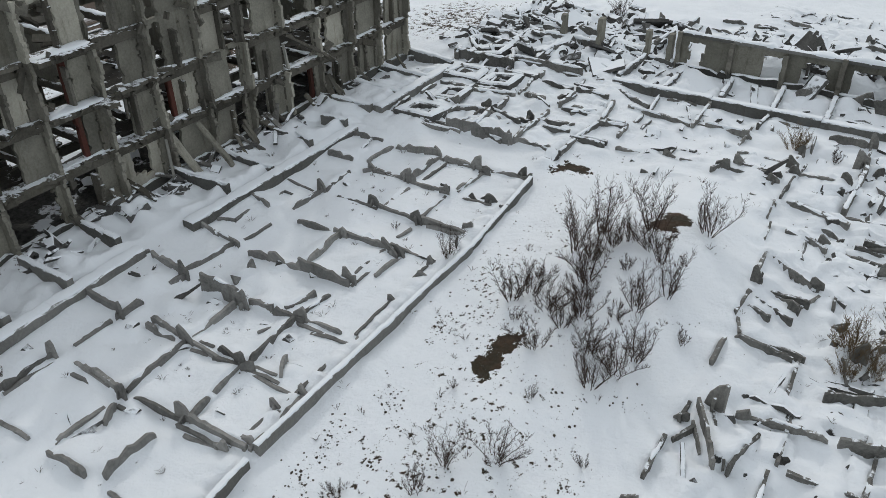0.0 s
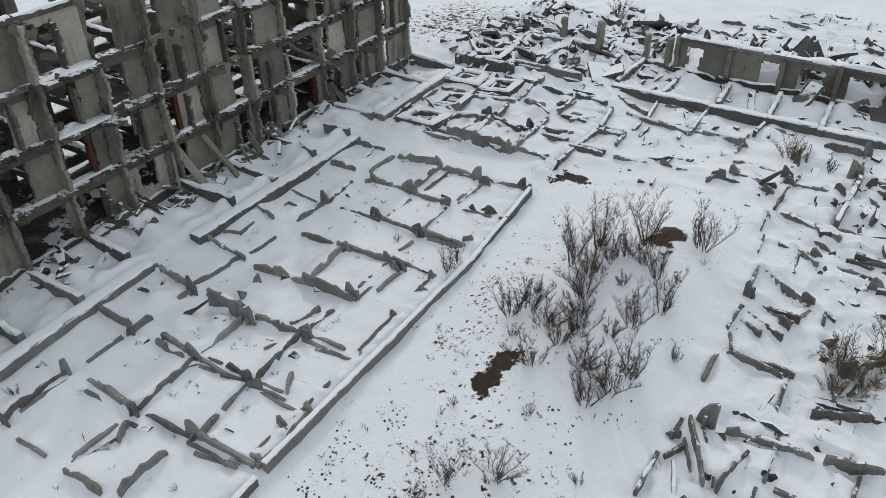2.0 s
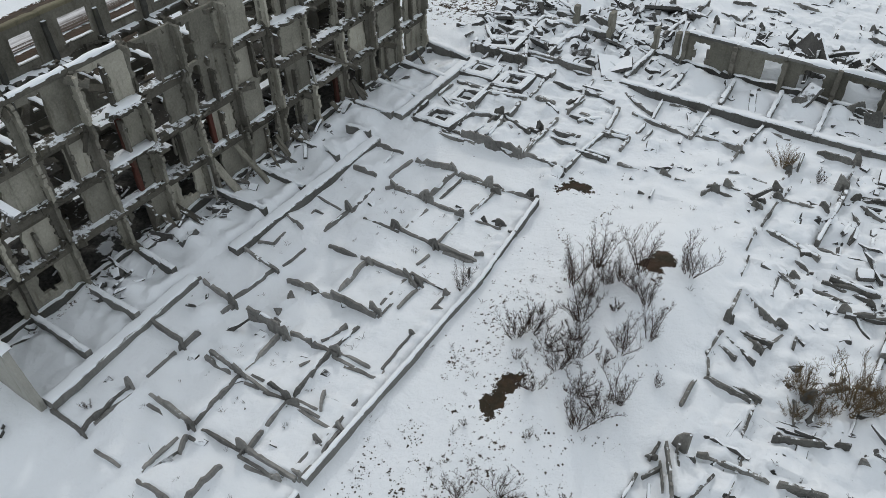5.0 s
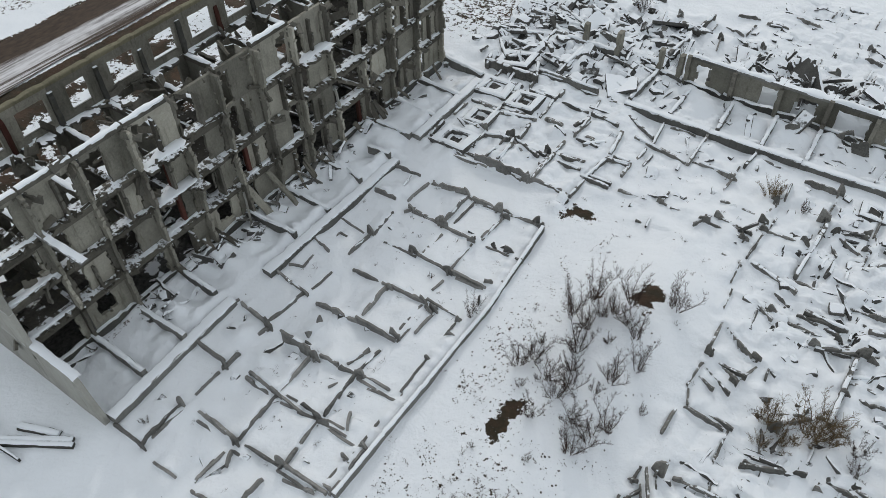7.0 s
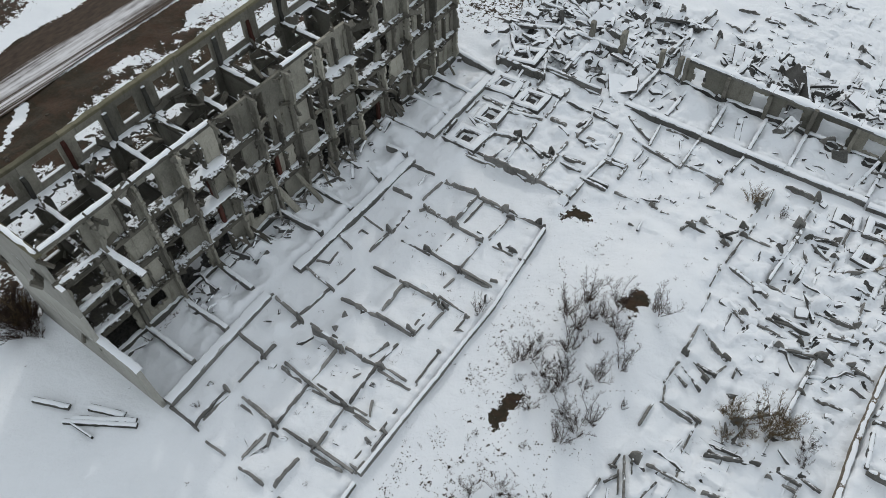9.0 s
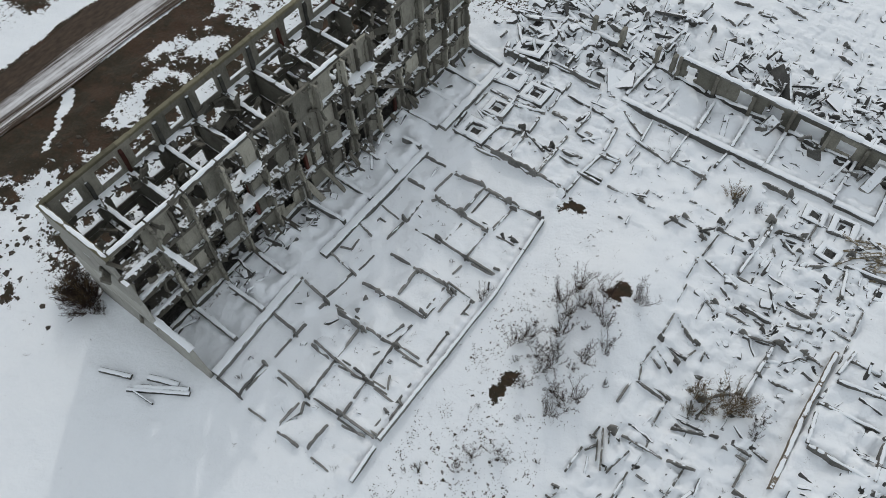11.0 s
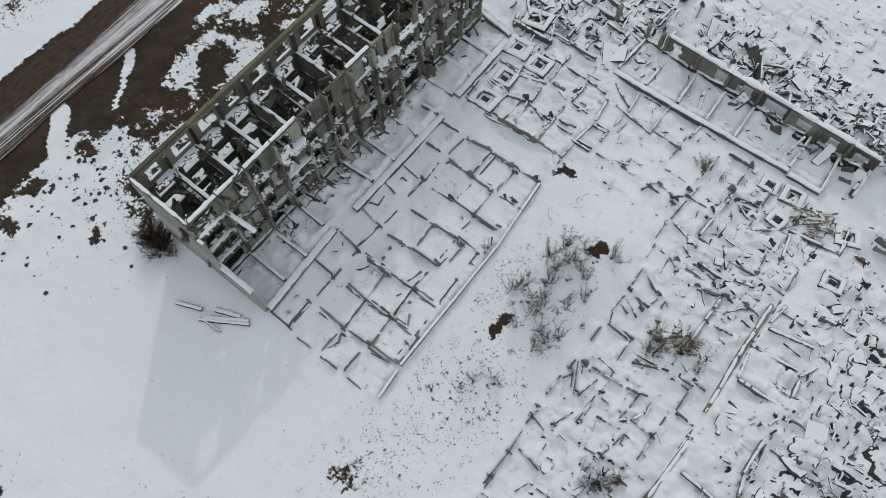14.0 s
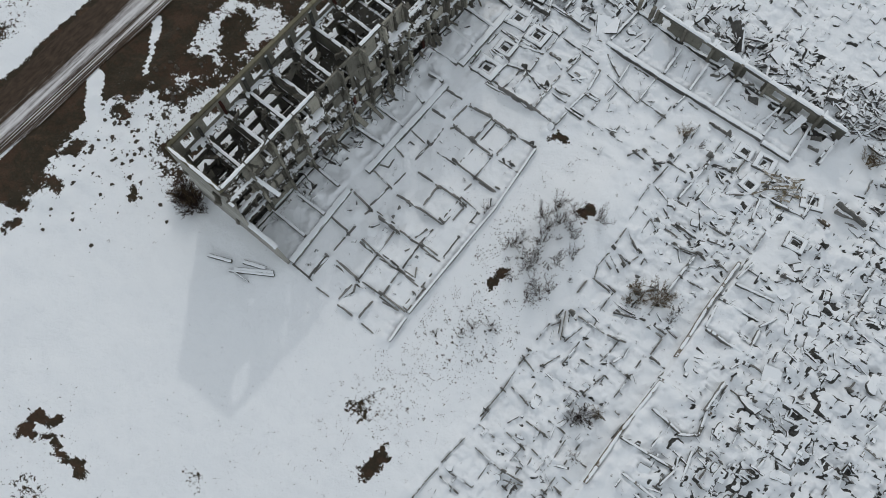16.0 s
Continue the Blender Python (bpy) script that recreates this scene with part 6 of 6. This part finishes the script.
# the heap of boards in the yard
for i in range(26):
    a = rnd.gauss(0.75, 0.45)
    x, y = 6.2 + rnd.gauss(0, 1.1), 50.0 + rnd.gauss(0, 0.9)
    m = Matrix.Translation((x, y, gz(x, y) + 0.1 + 0.5 * rnd.random())) @ Matrix.Rotation(a, 4, "Z") @ Matrix.Rotation(rnd.gauss(0, 0.12), 4, "Y") @ Matrix.Translation((-1.2, 0, 0))
    solo("board", bar_mesh("board", TIMBER, 2.0 + rnd.random(), 0.22, 0.07, i, 0.02), m, "old greenish board in a heap of timber", "board", "heap of boards")


def stones():
    vs, fs = [], []
    spots = [(-12, 17, 5, 9, 4600), (-14.4, 21, 1.1, 12, 3400), (-14, 4, 2, 3.4, 1500), (-10, 8, 4, 6, 1600), (-20, -9, 6, 4, 900), (-35, -22, 5, 3.5, 1300), (-52, 14, 4, 12, 420), (-54.5, 11, 3.2, 5, 700), (-52.5, 22, 3.2, 8, 500), (-56, 4, 3, 3, 160), (-58, 0, 5, 6, 200), (-8, 34, 4, 6, 160), (-16.5, 39.5, 2, 2, 60), (-22, -13, 3, 3, 60), (-48, 3, 3, 5, 60), (25, 35, 12, 18, 500)]
    for cx, cy, rx, ry, n in spots:
        for _ in range(n):
            x, y = rnd.gauss(cx, rx), rnd.gauss(cy, ry)
            if x < -63 or XR - 0.6 < x < XI + 0.5 and y > Y0 - 0.6:
                continue
            if wob(x * 0.7, y * 0.7, 3) + 0.5 * wob(x * 2.1, y * 2.1, 3) < (0.12 if cx < -50 else 0.06):
                continue
            s = 0.05 + 0.3 * rnd.random() ** 3 if cx < -50 else 0.016 + 0.07 * rnd.random() ** 4
            z = gz(x, y)
            k = len(vs)
            t = rnd.uniform(0, 6.28)
            for j in range(5):
                q = t + j * 1.2566
                r = s * rnd.uniform(0.45, 1.5)
                vs.append((x + r * math.cos(q), y + r * math.sin(q), z - 0.04))
            for j in range(5):
                q = t + j * 1.2566
                r = s * rnd.uniform(0.45, 0.8)
                vs.append((x + r * math.cos(q), y + r * math.sin(q), z + s * rnd.uniform(0.15, 0.5)))
            for j in range(5):
                fs.append((k + j, k + (j + 1) % 5, k + 5 + (j + 1) % 5, k + 5 + j))
            fs.append(tuple(range(k + 5, k + 10)))
    solo("stones", fill_mesh("stones", vs, fs, STONE), Matrix(), "small dark stones and clods showing through snow", "stones", kind="stuff")


stones()


# ---- shrubs ----
def tube(vs, fs, pts, r0, r1):
    k0 = len(vs)
    n = len(pts)
    for i, p in enumerate(pts):
        d = (pts[min(i + 1, n - 1)] - pts[max(i - 1, 0)]).normalized()
        s = d.orthogonal().normalized()
        q = d.cross(s)
        r = r0 + (r1 - r0) * i / (n - 1)
        for j in range(3):
            a = j * 2.0944
            vs.append(p + s * (r * math.cos(a)) + q * (r * math.sin(a)))
    for i in range(n - 1):
        for j in range(3):
            a, b = k0 + i * 3 + j, k0 + i * 3 + (j + 1) % 3
            fs.append((a, b, b + 3, a + 3))


def shrub_thing(seed, height, stems, spread, mat, label):
    """Stems that fan out from one foot, each with side shoots that branch again into fine twigs."""
    r = random.Random(seed)
    wood, fine = ([], []), ([], [])
    for _ in range(stems):
        b, out = r.uniform(0, 6.28), math.sqrt(r.random())
        h = height * r.uniform(0.55, 1.0) * (1 - 0.25 * out)
        p = Vector((0.14 * spread * out * math.cos(b), 0.14 * spread * out * math.sin(b), -0.15))
        d = Vector((0.42 * spread * out * math.cos(b), 0.42 * spread * out * math.sin(b), 1.0)).normalized()
        pts = [p.copy()]
        for i in range(8):
            d = (d + Vector((r.gauss(0, 0.13), r.gauss(0, 0.13), 0.06))).normalized()
            p = p + d * (h / 8)
            pts.append(p.copy())
        tube(*wood, pts, 0.01 + 0.005 * height, 0.0045)
        for i in range(2, 9):
            for _ in range(r.randint(2, 4) + (i > 4)):
                a = r.uniform(0, 6.28)
                e = (d + Vector((math.cos(a), math.sin(a), r.uniform(-0.1, 0.4))) * r.uniform(0.7, 1.2)).normalized()
                q, tw = pts[i].copy(), [pts[i].copy()]
                length = h * r.uniform(0.1, 0.24) * (1.15 - 0.06 * i)
                for _ in range(3):
                    e = (e + Vector((r.gauss(0, 0.16), r.gauss(0, 0.16), 0.1))).normalized()
                    q = q + e * (length / 3)
                    tw.append(q.copy())
                tube(*fine, tw, 0.0058, 0.004)
                for _ in range(3):
                    b = r.uniform(0, 6.28)
                    g = (e + Vector((math.cos(b), math.sin(b), 0.2)) * 0.7).normalized()
                    s = tw[r.randint(1, 3)]
                    tube(*fine, [s, s + g * length * 0.25, s + g * length * 0.5 + Vector((0, 0, 0.04))], 0.005, 0.0033)
    t = thing("shrub", (0, 0, -50), label, "shrub", "bare shrubs")
    part("trunk", fill_mesh("trunk", wood[0], wood[1], mat), t, Matrix())
    part("crown", fill_mesh("crown", fine[0], fine[1], mat), t, Matrix())
    return t


# low dead grass and twigs that show through the snow
def tufts():
    vs, fs = [], []
    spots = [(-12, 17, 3.5, 8, 260), (-13.5, 25, 1.5, 6, 90), (-24, 18, 5, 7, 220), (-23, 31, 4, 4, 120), (-13.5, 45, 3, 2.5, 60), (-8, 36, 4, 4, 90), (-6, 4, 7, 7, 160), (2, 28, 4, 4, 90), (8.8, 27, 1, 10, 60), (-48, 4, 3, 3, 70), (4, 14, 3, 4, 90), (-14, 2, 3, 3, 60), (20, 25, 9, 14, 200)]
    for cx, cy, rx, ry, n in spots:
        for _ in range(n):
            x, y = rnd.gauss(cx, rx), rnd.gauss(cy, ry)
            if XR - 0.5 < x < XI + 0.5 and y > Y0 - 0.5:
                continue
            if wob(x * 0.5, y * 0.5, 7) + 0.5 * wob(x * 1.7, y * 1.7, 7) < 0.05:
                continue
            z, size = gz(x, y), 0.07 + 0.25 * rnd.random() ** 2
            for _ in range(rnd.randint(5, 11)):
                a, o = rnd.uniform(0, 6.28), rnd.uniform(0.2, 1.0) * size
                p = Vector((x + 0.2 * size * math.cos(a), y + 0.2 * size * math.sin(a), z - 0.03))
                tube(vs, fs, [p, p + Vector((o * 0.5 * math.cos(a), o * 0.5 * math.sin(a), size * 0.6)), p + Vector((o * math.cos(a), o * math.sin(a), size * rnd.uniform(0.6, 1.0)))], 0.009, 0.005)
    solo("dead_grass", fill_mesh("dead_grass", vs, fs, BARK), Matrix(), "tufts of dead grass showing through thin snow", "grass", kind="stuff")


tufts()
KIT = [shrub_thing(11, 3.0, 12, 1.5, BARK, "leafless dark shrub standing in snow"), shrub_thing(12, 3.5, 9, 1.2, BARK, "tall thin leafless shrub standing in snow"),
       shrub_thing(13, 2.4, 13, 2.0, BARK, "spreading leafless shrub standing in snow"), shrub_thing(14, 1.5, 9, 1.5, BARK, "low leafless bush standing in snow"),
       shrub_thing(15, 2.2, 26, 2.4, BARK_TAN, "dense tangled tan bush over rubble"), shrub_thing(16, 2.1, 30, 2.4, BARK, "dense dark leafless thicket in snow")]
BUSHES_1 = [
    (-11.1, 29.7, 0, 1), (-12.3, 30.4, 1, 1.1), (-11.6, 32, 1, 1.1), (-9.3, 32.4, 1, 1.1), (-6.9, 33.5, 0, 1.1), (-10.7, 28, 0, 1.2),
    (-13.1, 25.4, 0, 1), (-11.2, 25.3, 2, 1), (-9.6, 25.3, 2, 1), (-7.9, 27, 0, 1), (-7, 28.5, 1, 0.9), (-7.2, 23.1, 2, 1),
    (-7.7, 21.9, 0, 1), (-6.8, 24.3, 0, 1), (-10.6, 22.7, 2, 0.9), (-9.1, 17, 2, 0.9), (-10.9, 14.5, 3, 0.9), (-10.6, 16, 1, 0.7),
]
BUSHES_2 = [
    (-12.6, 26.2, 2, 0.9), (-10.1, 24.3, 0, 0.85), (-8.6, 23.6, 2, 0.9), (-10.6, 30.8, 0, 0.85), (-13.2, 13.1, 3, 0.6), (-17.6, 27.1, 1, 0.75), (0.5, 30.2, 4, 1.1), (2.6, 30.7, 4, 1.5), (1.6, 29.3, 4, 0.8), (3.6, 31.6, 4, 0.8), (0.4, 28.6, 4, 0.6), (5.2, 29.6, 2, 0.6), (4.9, 31, 2, 0.8), (4, 16, 5, 1.15), (3.1, 15.1, 5, 0.8), (4.9, 16.9, 4, 0.7),
    (-8.5, 12.6, 3, 0.45), (-6.4, 18.5, 3, 0.5), (-12.4, 19.4, 3, 0.4), (-5.6, 26.3, 3, 0.6), (-9.2, 29.2, 3, 0.7), (-13.6, 8.4, 3, 0.35), (-8.8, 30.8, 2, 0.8), (-12.8, 27.6, 3, 0.7), (-9.4, 20.2, 3, 0.5), (-10.2, 26.6, 2, 0.75), (-8.4, 25.9, 3, 0.8), (-8.0, 30.2, 1, 0.8), (-9.8, 31.2, 0, 0.8), (-12.2, 24.0, 3, 0.6), (-7.8, 13.6, 3, 0.5),
    (-6, 48.6, 4, 0.9), (-3.6, 48.5, 3, 0.8), (7.7, 60.1, 2, 1), (-25.0, 66.9, 0, 1.0), (-19.0, 79.8, 3, 1.0), (11.9, 58.6, 4, 1.2), (-44.6, 7.6, 5, 1.6), (-43.2, 6.9, 5, 1.3), (-43.9, 7.4, 4, 1.4), (-45.4, 6.8, 4, 1.0), (-44.0, 6.9, 5, 1.5), (-45.0, 7.5, 5, 1.4), (-43.6, 7.8, 5, 1.3), (-42.0, 7.4, 5, 0.6), (-46.0, 8.2, 5, 0.8), (-28.5, 10.2, 3, 0.5),
    (-21.9, 28.6, 3, 0.4), (5.8, 12.1, 2, 0.7), (10.2, 62.1, 2, 1),
]
for i, (x, y, kind, size) in enumerate(BUSHES_1 + BUSHES_2):
    base = KIT[kind]
    m = Matrix.Translation((x, y, gz(x, y))) @ Matrix.Rotation(i * 2.4, 4, "Z")
    o = copy_thing(base, m)
    o.scale = (size, size, size)
for base in KIT:
    for o in (*base.children_recursive, base):
        bpy.data.objects.remove(o)

build_ground()
